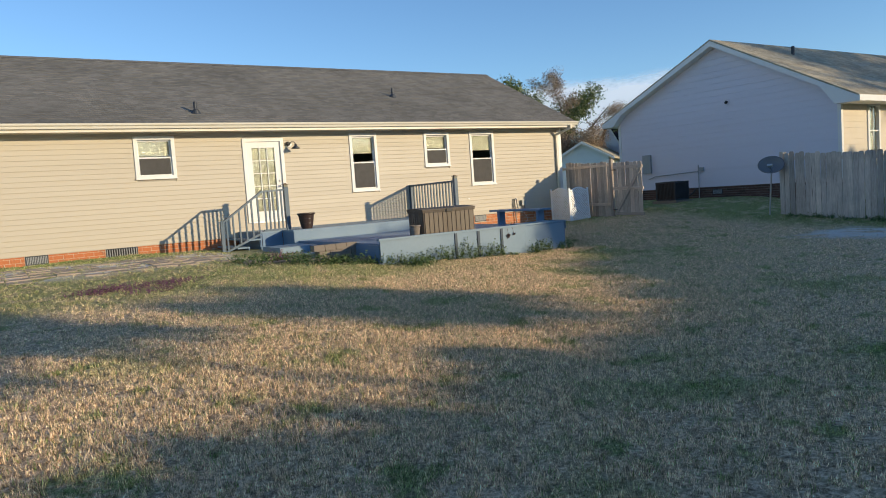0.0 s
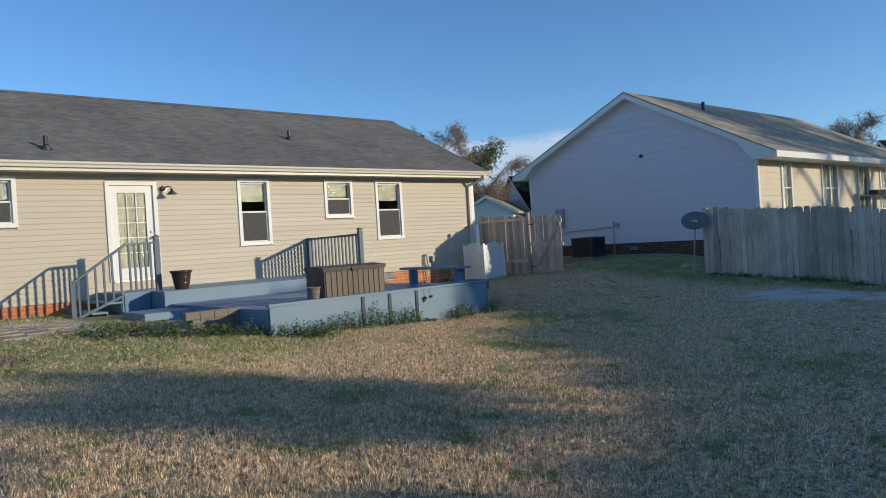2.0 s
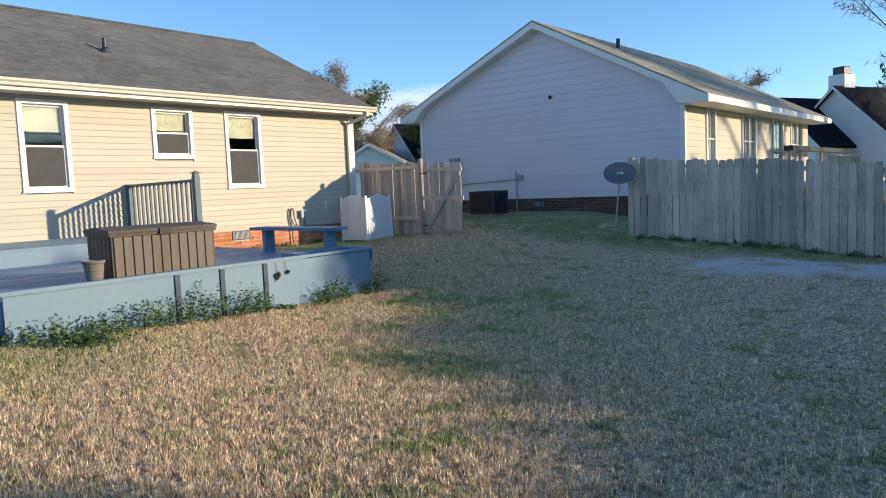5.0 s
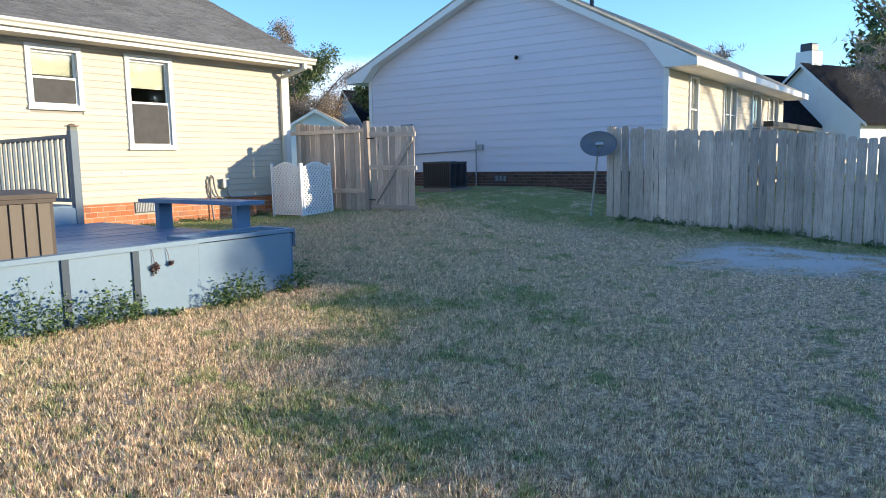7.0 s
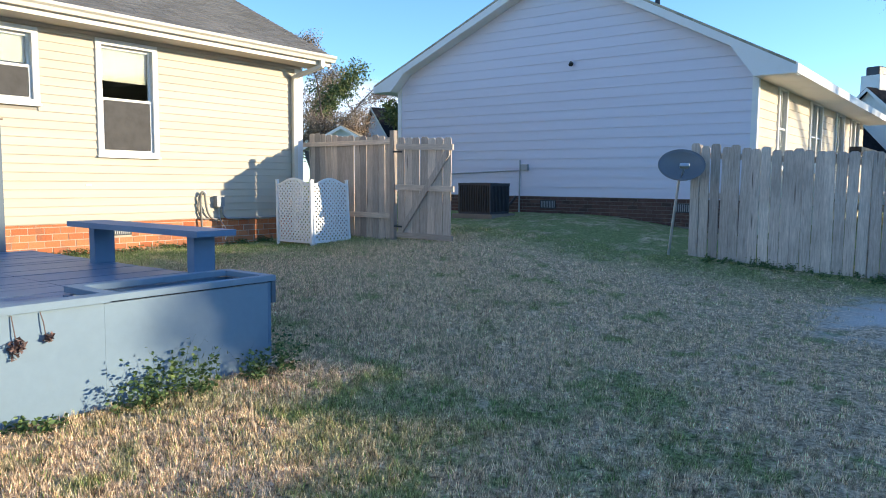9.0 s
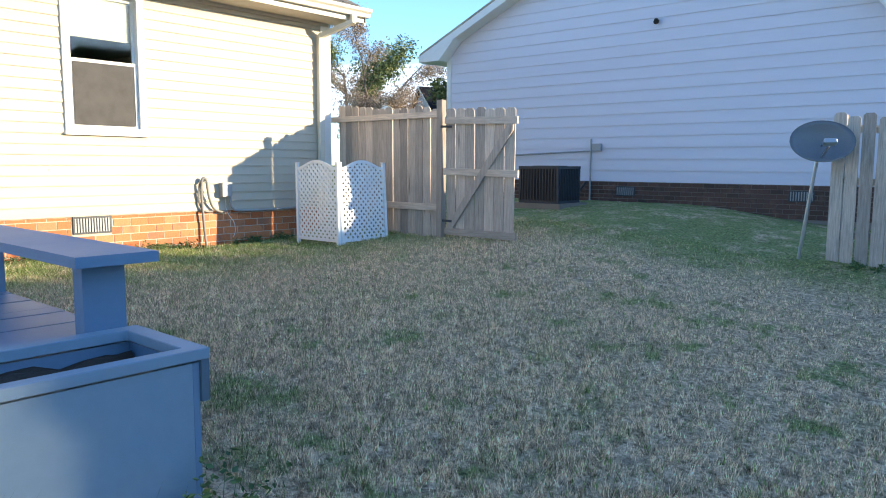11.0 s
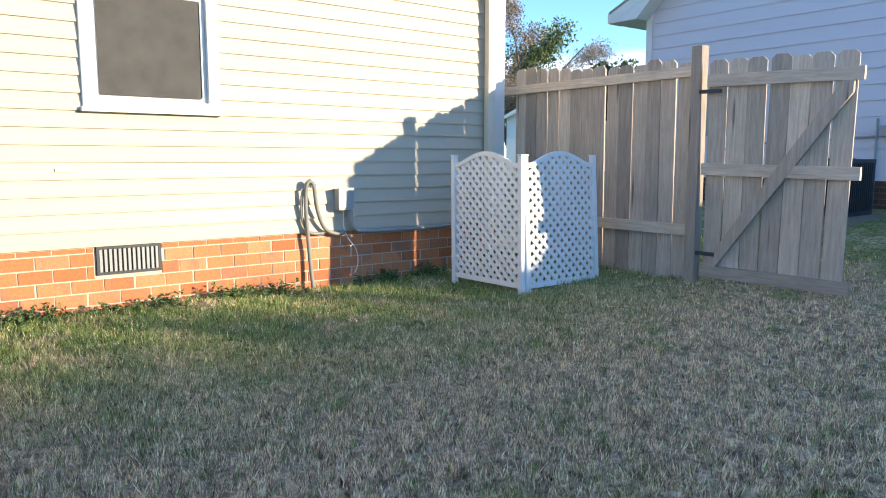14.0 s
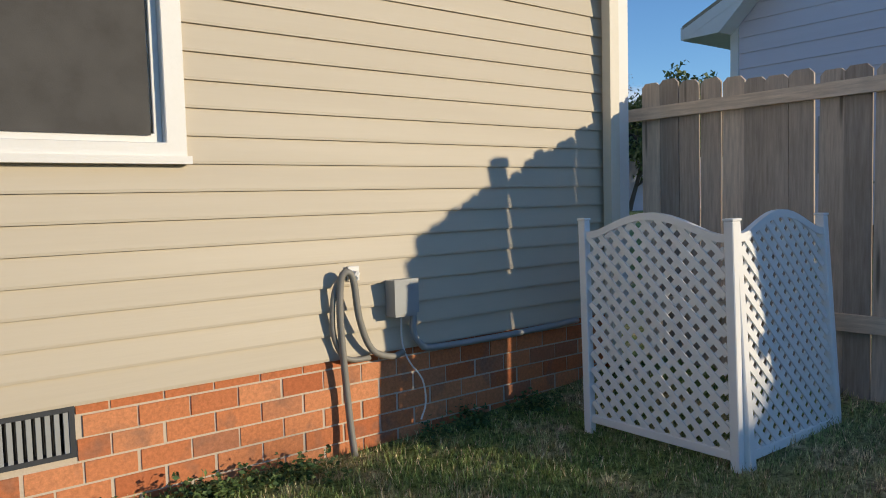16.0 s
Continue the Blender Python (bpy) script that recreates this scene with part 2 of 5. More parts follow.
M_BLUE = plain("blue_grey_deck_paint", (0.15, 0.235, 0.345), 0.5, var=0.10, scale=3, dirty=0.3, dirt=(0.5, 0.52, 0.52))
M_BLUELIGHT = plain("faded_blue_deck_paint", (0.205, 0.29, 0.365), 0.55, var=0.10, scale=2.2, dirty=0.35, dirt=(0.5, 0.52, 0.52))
M_SLATE = plain("slate_blue_rail_paint", (0.10, 0.143, 0.185), 0.5, var=0.12, scale=4, dirty=0.3, dirt=(0.6, 0.6, 0.6))
M_BATTEN = plain("dark_slate_batten_paint", (0.045, 0.07, 0.10), 0.55, var=0.2, scale=4, dirty=0.3)
M_FENCE = wood("weathered_cedar", (0.40, 0.335, 0.275), (0.80, 0.69, 0.575), along=(6, 6, 0.45))
M_FENCEH = wood("weathered_cedar_rail", (0.42, 0.345, 0.275), (0.82, 0.70, 0.57), along=(6, 0.45, 6))
M_FENCEG = wood("grey_weathered_pine", (0.33, 0.28, 0.235), (0.80, 0.71, 0.61), along=(6, 6, 0.45))
M_LATTICE = plain("white_plastic_lattice", (0.88, 0.87, 0.85), 0.4, var=0.04, dirty=0.2)
M_RESIN = plain("brown_resin", (0.105, 0.08, 0.06), 0.6, var=0.15, scale=5, stretch=(3, 3, 0.4), dirty=0.4)
M_RESINT = plain("tan_resin_panel", (0.20, 0.16, 0.115), 0.65, var=0.18, scale=5, stretch=(5, 5, 0.4), dirty=0.4)
M_BLACK = plain("black_plastic", (0.03, 0.028, 0.027), 0.45, var=0.2)
M_IRON = plain("dark_metal", (0.06, 0.065, 0.075), 0.5, 0.3, var=0.2)
M_STEEL = plain("galvanised_steel", (0.52, 0.53, 0.54), 0.4, 0.8, var=0.12)
M_DISH = plain("grey_dish_paint", (0.17, 0.175, 0.185), 0.45, 0.1, var=0.12)
M_BRONZE = plain("bronze_cap", (0.13, 0.085, 0.055), 0.5, 0.3, var=0.2)
M_POT = plain("dark_glazed_pot", (0.055, 0.035, 0.028), 0.3, var=0.25, scale=4)
M_HOSE = plain("grey_hose", (0.26, 0.245, 0.215), 0.55, var=0.1)
M_GREYBOX = plain("grey_enclosure", (0.36, 0.37, 0.37), 0.5, 0.1, var=0.08)
M_GLASS = glass_stuff("window_glass")
M_SCREEN = plain("insect_screen", (0.075, 0.07, 0.065), 0.75, var=0.1, scale=20)
M_BLIND = plain("cream_blind", (0.235, 0.235, 0.185), 0.8, var=0.05, scale=3, stretch=(1, 1, 8))
M_DARK = plain("dim_room", (0.30, 0.27, 0.24), 0.9)
M_STONE = plain("concrete_block", (0.25, 0.21, 0.17), 0.95, var=0.2, scale=8, bumpy=0.5)
M_SOIL = plain("potting_soil", (0.055, 0.04, 0.03), 0.98, var=0.4, scale=14, bumpy=0.9)
M_BARK = plain("bark", (0.16, 0.125, 0.10), 0.95, var=0.3, scale=8, bumpy=0.7, stretch=(3, 3, 0.6))
M_PINE = leaf_stuff("pine_needles", [(0, (0.06, 0.095, 0.035)), (0.6, (0.13, 0.175, 0.06)), (1, (0.25, 0.25, 0.10))])
M_RUSTLEAF = leaf_stuff("winter_twigs", [(0, (0.16, 0.11, 0.075)), (0.6, (0.29, 0.21, 0.14)), (1, (0.42, 0.32, 0.22))])
M_TWIG = leaf_stuff("pale_twigs", [(0, (0.22, 0.18, 0.15)), (0.6, (0.34, 0.28, 0.235)), (1, (0.45, 0.38, 0.32))])
M_WEED = leaf_stuff("weed_leaves", [(0, (0.035, 0.065, 0.022)), (0.6, (0.10, 0.16, 0.05)), (1, (0.22, 0.29, 0.09))])
M_PURPLE = leaf_stuff("henbit_flowers", [(0, (0.14, 0.05, 0.10)), (0.5, (0.25, 0.10, 0.18)), (1, (0.12, 0.12, 0.05))])
M_DEAD = leaf_stuff("dead_flowers", [(0, (0.07, 0.05, 0.045)), (1, (0.22, 0.13, 0.11))])
M_PAVER = plain("faded_clay_paver", (0.42, 0.335, 0.265), 0.95, var=0.2, scale=7, bumpy=0.5, dirty=0.6)
M_LAWN = lawn("lawn_soil", False)
M_BLADE = lawn("grass_blades", True)


# ---- mesh helpers ----
def box(bm, x0, x1, y0, y1, z0, z1, m=None):
    vs = [bm.verts.new((x, y, z)) for z in (z0, z1) for x, y in ((x0, y0), (x1, y0), (x1, y1), (x0, y1))]
    for f in ((3, 2, 1, 0), (4, 5, 6, 7), (0, 1, 5, 4), (1, 2, 6, 5), (2, 3, 7, 6), (3, 0, 4, 7)):
        bm.faces.new([vs[i] for i in f])
    if m is not None:
        bmesh.ops.transform(bm, matrix=m, verts=vs)
    return bm


def prism(bm, outline, way, m=None):
    """A closed outline of 3D points pushed along a vector."""
    a = [bm.verts.new(p) for p in outline]
    b = [bm.verts.new(Vector(p) + Vector(way)) for p in outline]
    bm.faces.new(a)
    bm.faces.new(b[::-1])
    for i in range(len(a)):
        j = (i + 1) % len(a)
        bm.faces.new((a[j], a[i], b[i], b[j]))
    if m is not None:
        bmesh.ops.transform(bm, matrix=m, verts=a + b)
    return bm


def rod(bm, pts, r0, r1=None, n=8):
    """A round bar through points, tapering."""
    r1 = r0 if r1 is None else r1
    pts = [Vector(p) for p in pts]
    rings = []
    for i, p in enumerate(pts):
        d = (pts[min(i + 1, len(pts) - 1)] - pts[max(i - 1, 0)]).normalized()
        s = d.orthogonal().normalized()
        u = d.cross(s)
        r = r0 + (r1 - r0) * i / max(1, len(pts) - 1)
        if rings:
            # keep the seam from twisting
            s = (last - d * last.dot(d)).normalized()
            u = d.cross(s)
        last = s
        rings.append([bm.verts.new(p + r * (math.cos(2 * math.pi * k / n) * s + math.sin(2 * math.pi * k / n) * u)) for k in range(n)])
    for a, b in zip(rings, rings[1:]):
        for k in range(n):
            bm.faces.new((a[k], a[(k + 1) % n], b[(k + 1) % n], b[k]))
    bm.faces.new(rings[0][::-1])
    bm.faces.new(rings[-1])
    return bm


def lathe(bm, profile, n=20, m=None):
    """Profile of (radius, z) turned about z."""
    rings = [[bm.verts.new((r * math.cos(2 * math.pi * k / n), r * math.sin(2 * math.pi * k / n), z)) for k in range(n)] for r, z in profile]
    for a, b in zip(rings, rings[1:]):
        for k in range(n):
            bm.faces.new((a[k], a[(k + 1) % n], b[(k + 1) % n], b[k]))
    bm.faces.new(rings[0][::-1])
    bm.faces.new(rings[-1])
    if m is not None:
        bmesh.ops.transform(bm, matrix=m, verts=[v for r in rings for v in r])
    return bm


def soften(bm, w=0.006, seg=1):
    bmesh.ops.bevel(bm, geom=[e for e in bm.edges if e.calc_face_angle(0) > 0.6], offset=w, segments=seg, affect='EDGES', clamp_overlap=True)
    return bm


def mesh_of(name, bm, material, smooth=False):
    me = bpy.data.meshes.new(name)
    bmesh.ops.recalc_face_normals(bm, faces=bm.faces)
    bm.to_mesh(me)
    bm.free()
    me.materials.append(material)
    if smooth:
        me.polygons.foreach_set("use_smooth", [True] * len(me.polygons))
    return me


def part(name, bm, material, parent=None, label="", smooth=False):
    ob = new(name, mesh_of(name, bm, material, smooth))
    ob.parent = parent
    return tagged(ob, label)


def share(name, me, parent, m, label=""):
    ob = new(name, me)
    ob.parent = parent
    ob.matrix_local = m
    return tagged(ob, label)


def thing(name, label, category, m=None, group="", kind=""):
    ob = new(name)
    ob.empty_display_size = 0.1
    if m is not None:
        ob.matrix_world = m
    return tagged(ob, label, category, group, kind)


def cube(x0, x1, y0, y1, z0, z1, w=0.0, m=None):
    bm = box(bmesh.new(), x0, x1, y0, y1, z0, z1, m)
    return soften(bm, w) if w else bm


def soup(name, verts, faces, material, parent=None, label=""):
    me = bpy.data.meshes.new(name)
    me.from_pydata(verts, [], faces)
    me.materials.append(material)
    ob = new(name, me)
    ob.parent = parent
    return tagged(ob, label)


def tris(name, v, material, parent=None, label=""):
    """Loose triangles from an array of shape (n, 3, 3)."""
    n = len(v)
    me = bpy.data.meshes.new(name)
    me.vertices.add(3 * n)
    me.vertices.foreach_set("co", v.astype(np.float32).ravel())
    me.loops.add(3 * n)
    me.loops.foreach_set("vertex_index", np.arange(3 * n, dtype=np.int32))
    me.polygons.add(n)
    me.polygons.foreach_set("loop_start", np.arange(0, 3 * n, 3, dtype=np.int32))
    me.polygons.foreach_set("loop_total", np.full(n, 3, dtype=np.int32))
    me.update(calc_edges=True)
    me.materials.append(material)
    ob = new(name, me)
    ob.parent = parent
    return tagged(ob, label)


# ---- ground ----
def ease(a, b, v):
    k = np.clip((v - a) / (b - a), 0, 1)
    return k * k * (3 - 2 * k)


def ground_z(x, y):
    x, y = np.asarray(x, float), np.asarray(y, float)
    z = -0.33 * ease(-2.6, -9.0, y) + 0.26 * ease(-6.5, -14.0, x) * ease(-16, -8, y) + 0.28 * ease(1.2, 5.0, x)
    z = z + 0.10 * ease(-1.5, 0.6, x) * ease(-6.0, -3.0, y) - 0.22 * ease(-8.6, -11.5, y) * ease(0.0, 3.0, x)
    z = z + 0.012 * np.sin(1.7 * x + 0.6) * np.cos(1.3 * y) + 0.008 * np.sin(4.1 * x - 2.2 * y)
    return z


def gz(x, y):
    return float(ground_z(x, y))


def build_ground():
    def axis(lo, hi, step):
        near = np.arange(lo, hi + 1e-6, step)
        out = np.array([1.5, 4, 9, 20, 45, 100, 250, 600])
        return np.r_[(lo - out)[::-1], near, hi + out]
    xs, ys = axis(-22.0, 10.0, 0.14), axis(-21.0, 3.0, 0.14)
    X, Y = np.meshgrid(xs, ys)
    Z = ground_z(X, Y) + 0.012 * np.random.rand(*X.shape)
    nx = len(xs)
    v = np.stack([X.ravel(), Y.ravel(), Z.ravel()], 1)
    i = (np.arange(len(ys) - 1)[:, None] * nx + np.arange(nx - 1)).ravel()
    f = np.stack([i, i + 1, i + nx + 1, i + nx], 1)
    ob = soup("ground", v.tolist(), f.tolist(), M_LAWN)
    ob.data.polygons.foreach_set("use_smooth", [True] * len(ob.data.polygons))
    tagged(ob, "dormant tan lawn with green weedy patches", "ground", kind="structure")


build_ground()


def free_of_things(x, y):
    """Where grass can grow: not under the deck, house, steps and patio."""
    ok = (y < -0.03) & ~((x > -10.5) & (x < -5.45) & (y > -6.38)) & ~((x > -12.2) & (x < -10.0) & (y > -4.2))
    bare = (x > -1.5) & (x < 1.7) & (y < -8.9) & (y > -14) & (np.random.rand(len(x)) < 0.93)
    bare |= (x < -12.3) & (y > -4.4) & (y < -1.7) & (np.random.rand(len(x)) < 0.55)
    return ok & ~bare


def build_grass(count):
    """Tufts of ten blades over the whole yard, thickest beside the line walked."""
    rng = np.random.default_rng(4)
    s = rng.random(count) ** 0.85
    px = -16.8 + 15.6 * s + rng.normal(0, 2.3, count)
    py = -16.0 + 15.0 * s + rng.normal(0, 2.2, count)
    m = count // 4
    px[:m], py[:m] = rng.uniform(-17, 2.7, m), rng.uniform(-17, -0.1, m)
    keep = (px > -20) & (px < 2.8) & (py > -19) & free_of_things(px, py)
    px, py = px[keep], py[keep]
    # each tuft has a size and a lean of its own
    k = 10
    size = rng.uniform(0.45, 1.3, len(px))
    ta = rng.random(len(px)) * 2 * math.pi
    px = np.repeat(px, k) + rng.normal(0, 0.013, len(px) * k)
    py = np.repeat(py, k) + rng.normal(0, 0.013, len(py) * k)
    size, ta = np.repeat(size, k), np.repeat(ta, k)
    n = len(px)
    h = rng.uniform(0.022, 0.058, n) * size
    w = rng.uniform(0.0018, 0.0042, n)
    a, b = rng.random(n) * 2 * math.pi, rng.random(n) * 2 * math.pi
    lean = rng.uniform(0.05, 0.6, n) * h
    base = np.stack([px, py, ground_z(px, py) - 0.002], 1)
    side = np.stack([np.cos(a) * w, np.sin(a) * w, 0 * w], 1)
    tip = base + np.stack([np.cos(b) * lean + np.cos(ta) * h * 0.25, np.sin(b) * lean + np.sin(ta) * h * 0.25, h], 1)
    ob = tris("grass", np.stack([base - side, base + side, tip], 1), M_BLADE)
    tagged(ob, "short dry tan grass blades with green among them", "grass", kind="stuff")


# ---- the house ----
WALL_END, WALL_FAR, SIDE_BOTTOM, SOFFIT_Z = 0.20, -20.0, 0.465, 3.14
LAP = 0.1165


def cut_rows(lo, hi, holes):
    """The stretches of lo..hi outside the holes."""
    out, at = [], lo
    for a, b in sorted(holes):
        if a > at:
            out.append((at, a))
        at = max(at, b)
    if at < hi:
        out.append((at, hi))
    return out


def weld(bm):
    """Blocks that touch become one solid."""
    seen = collections.defaultdict(list)
    for f in bm.faces:
        seen[tuple(round(q, 4) for q in f.calc_center_median())].append(f)
    bmesh.ops.delete(bm, geom=[f for fs in seen.values() if len(fs) > 1 for f in fs], context='FACES')
    bmesh.ops.remove_doubles(bm, verts=bm.verts, dist=1e-5)
    return bm


def wall_with_holes(u0, u1, z0, z1, holes, depth0, depth1, put_box):
    us = sorted({u0, u1, *[h[0] for h in holes], *[h[1] for h in holes]})
    zs = sorted({z0, z1, *[h[2] for h in holes], *[h[3] for h in holes]})
    bm = bmesh.new()
    for a, b in zip(us, us[1:]):
        for c, d in zip(zs, zs[1:]):
            if not any(h[0] <= a and b <= h[1] and h[2] <= c and d <= h[3] for h in holes):
                put_box(bm, a, b, depth0, depth1, c, d)
    return weld(bm)


WINDOWS = [(-13.43, -12.48, 2.04, 3.07), (-7.74, -6.87, 1.43, 3.07), (-5.27, -4.36, 2.04, 3.07), (-3.59, -2.64, 1.395, 3.07), (-18.2, -17.2, 2.04, 3.07)]
DOOR = (-10.80, -9.69, 0.80, 2.98)


def window(parent, x0, x1, z0, z1, blind=0.42):
    """A white single-hung window: casing, two sashes, panes, a half-drawn blind and an insect screen."""
    win = part("window", soften(wall_with_holes(x0, x1, z0, z1, [(x0 + 0.085, x1 - 0.085, z0 + 0.085, z1 - 0.085)], -0.042, 0.10, box), 0.004), M_WHITE, parent)
    sill = part("sill", cube(x0 - 0.012, x1 + 0.012, -0.062, -0.02, z0 - 0.002, z0 + 0.03, 0.004), M_WHITE, win)
    a, b, c, d = x0 + 0.085, x1 - 0.085, z0 + 0.085, z1 - 0.085
    mid = (c + d) / 2
    for lo, hi, y, name in ((mid - 0.02, d, 0.035, "upper_sash"), (c, mid + 0.02, 0.0, "lower_sash")):
        sash = part(name, soften(wall_with_holes(a + 0.001, b - 0.001, lo, hi, [(a + 0.035, b - 0.035, lo + 0.038, hi - 0.038)], y, y + 0.03, box), 0.003), M_WHITE, win)
        pane = part("pane", cube(a + 0.034, b - 0.034, y + 0.013, y + 0.018, lo + 0.037, hi - 0.037), M_GLASS, win)
        pane.visible_shadow = False
    part("insect_screen", cube(a + 0.03, b - 0.05, -0.012, -0.008, c + 0.03, mid - 0.02), M_SCREEN, win, "dark grey insect screen")
    part("blind", cube(a + 0.01, b - 0.03, 0.075, 0.082, d - (d - c) * blind * 0.72, d), M_BLIND, win, "half-drawn cream blind")
    return win


def house():
    h = thing("house", "single-storey ranch house with tan siding, brick base and grey shingle roof", "house")
    holes = [(a + 0.02, b - 0.02, c + 0.02, d - 0.02) for a, b, c, d in WINDOWS] + [(DOOR[0] + 0.02, DOOR[1] - 0.02, DOOR[2], DOOR[3] - 0.02)]
    core = wall_with_holes(WALL_FAR, WALL_END - 0.02, SIDE_BOTTOM, SOFFIT_Z + 0.1, holes, 0.0, 0.11, box)
    back = part("back_wall", core, M_SHEATH, h, "tan lap siding")
    z = SIDE_BOTTOM
    i = 0
    while z < SOFFIT_Z - 0.02:
        top = min(z + LAP, SOFFIT_Z)
        gaps = [(a, b) for a, b, c, d in holes if c < top - 0.03 and d > z + 0.03]
        for a, b in cut_rows(WALL_FAR, WALL_END - 0.13, gaps):
            bm = bmesh.new()
            prism(bm, [(a, 0.0, z), (a, -0.020, z), (a, -0.021, z + 0.012), (a, -0.005, top + 0.006), (a, 0.0, top + 0.006)], (b - a, 0, 0))
            part("siding_board", bm, M_SIDING, back)
        z, i = top, i + 1
    part("corner_board", cube(WALL_END - 0.135, WALL_END + 0.045, -0.026, 0.09, SIDE_BOTTOM - 0.01, SOFFIT_Z, 0.003), M_WHITE, h)
    # gable end, far side, front
    for name, x0, x1 in (("gable_wall", WALL_END - 0.12, WALL_END), ("far_gable_wall", WALL_FAR - 0.12, WALL_FAR)):
        bm = bmesh.new()
        prism(bm, [(x0, 0.11, 0.1), (x0, 8.4, 0.1), (x0, 8.4, SOFFIT_Z + 0.2), (x0, 4.2, 5.45), (x0, 0.11, SOFFIT_Z + 0.2)], (x1 - x0, 0, 0))
        part(name, bm, M_SIDING, h)
    part("front_wall", cube(WALL_FAR, WALL_END, 8.29, 8.4, 0.1, SOFFIT_Z + 0.1), M_SIDING, h)
    part("room_floor", cube(WALL_FAR, WALL_END - 0.13, 0.12, 8.28, 0.72, 0.8), M_DARK, h)
    part("room_ceiling", cube(WALL_FAR, WALL_END - 0.13, 0.12, 8.28, 3.2, 3.26), M_DARK, h)
    # roof
    eave_y, eave_z, slope = -0.52, 3.33, 0.495
    x0, x1 = WALL_FAR - 0.4, WALL_END + 0.30
    ridge = (4.2, eave_z + slope * (4.2 - eave_y))
    bm = bmesh.new()
    prism(bm, [(x0, eave_y, eave_z), (x0, ridge[0], ridge[1]), (x0, 8.92, eave_z), (x0, 8.92, eave_z - 0.05), (x0, ridge[0], ridge[1] - 0.06), (x0, eave_y, eave_z - 0.05)], (x1 - x0, 0, 0))
    roof = part("roof", bm, M_ROOF, h, "weathered grey asphalt shingles")
    # shingle courses
    L = math.hypot(4.72, slope * 4.72)
    rng = random.Random(3)
    n = int(L / 0.145)
    verts, faces = [], []
    for r in range(n):
        s = r * 0.145
        x = x0
        while x < x1 - 0.02:
            w = min(rng.uniform(0.14, 0.36), x1 - x)
            tk = rng.uniform(0.006, 0.013)
            cy, sy = 4.72 / L, slope * 4.72 / L
            p = []
            for q, hgt in ((s, 0.001), (s, tk), (s + 0.16, 0.001)):
                p.append((eave_y + q * cy - hgt * sy, eave_z + q * sy + hgt * cy))
            o = len(verts)
            for xx in (x + 0.003, x + w):
                verts += [(xx, y, zz) for y, zz in p]
            faces += [(o, o + 1, o + 4, o + 3), (o + 1, o + 2, o + 5, o + 4), (o, o + 2, o + 1), (o + 3, o + 4, o + 5)]
            x += w
    tagged(soup("shingles", verts, faces, M_ROOF, roof), kind="stuff")
    part("ridge_cap", prism(bmesh.new(), [(x0, ridge[0] - 0.16, ridge[1] - 0.06), (x0, ridge[0], ridge[1] + 0.022), (x0, ridge[0] + 0.16, ridge[1] - 0.06)], (x1 - x0, 0, 0)), M_ROOF, roof)
    part("rake_board", prism(bmesh.new(), [(x1 - 0.03, eave_y, eave_z - 0.055), (x1 - 0.03, ridge[0], ridge[1] - 0.065), (x1 - 0.03, ridge[0], ridge[1] - 0.24), (x1 - 0.03, eave_y, eave_z - 0.23)], (0.026, 0, 0)), M_CREAM, h)
    part("soffit", cube(x0, x1 - 0.035, eave_y + 0.02, -0.001, SOFFIT_Z, SOFFIT_Z + 0.018), M_SOFFIT, h)
    part("frieze_board", cube(WALL_FAR, WALL_END, -0.032, -0.004, SOFFIT_Z - 0.05, SOFFIT_Z - 0.002, 0.003), M_SOFFIT, h)
    part("fascia", cube(x0, x1 - 0.002, eave_y - 0.0, eave_y + 0.018, SOFFIT_Z - 0.01, eave_z - 0.052), M_CREAM, h)
    # gutter: an open K-shaped trough
    bm = bmesh.new()
    g = [(eave_y - 0.002, 3.20), (eave_y - 0.072, 3.20), (eave_y - 0.085, 3.25), (eave_y - 0.118, 3.275), (eave_y - 0.125, 3.315), (eave_y - 0.115, 3.318), (eave_y - 0.108, 3.28), (eave_y - 0.075, 3.256), (eave_y - 0.064, 3.207), (eave_y - 0.006, 3.207)]
    prism(bm, [(x0, a, b) for a, b in g], (x1 - x0 + 0.02, 0, 0))
    gut = part("gutter", bm, M_CREAM, h, "cream aluminium gutter")
    part("end_cap", prism(bmesh.new(), [(x1 + 0.021, a, b) for a, b in g[:6]] + [(x1 + 0.021, eave_y - 0.002, 3.318)], (0.004, 0, 0)), M_CREAM, gut)
    # downspout with two elbows
    bm = bmesh.new()
    px = WALL_END - 0.19
    run = [(px + 0.2, eave_y - 0.06, 3.205), (px + 0.2, eave_y - 0.06, 3.11), (px, -0.085, 2.93), (px, -0.075, 2.83), (px, -0.075, 0.22), (px, -0.12, 0.13), (px, -0.30, 0.09)]
    for a, b in zip(run, run[1:]):
        d = Vector(b) - Vector(a)
        m = Matrix.Translation(a) @ d.to_track_quat('Z', 'X').to_matrix().to_4x4()
        box(bm, -0.032, 0.032, -0.042, 0.042, -0.012, d.length + 0.012, m)
    part("downspout", bm, M_CREAM, h, "cream rectangular downspout")
    for wdw, bl in zip(WINDOWS, (0.62, 0.45, 0.62, 0.45, 0.6)):
        window(h, *wdw, blind=bl)
    # door
    a, b, c, d = DOOR
    dr = part("door_frame", soften(wall_with_holes(a, b, c, d, [(a + 0.09, b - 0.09, c, d - 0.09)], -0.045, 0.1, box), 0.004), M_WHITE, h)
    a2, b2, d2 = a + 0.092, b - 0.092, d - 0.092
    glass = [(a2 + 0.16, b2 - 0.16, c + 0.28, d2 - 0.16)]
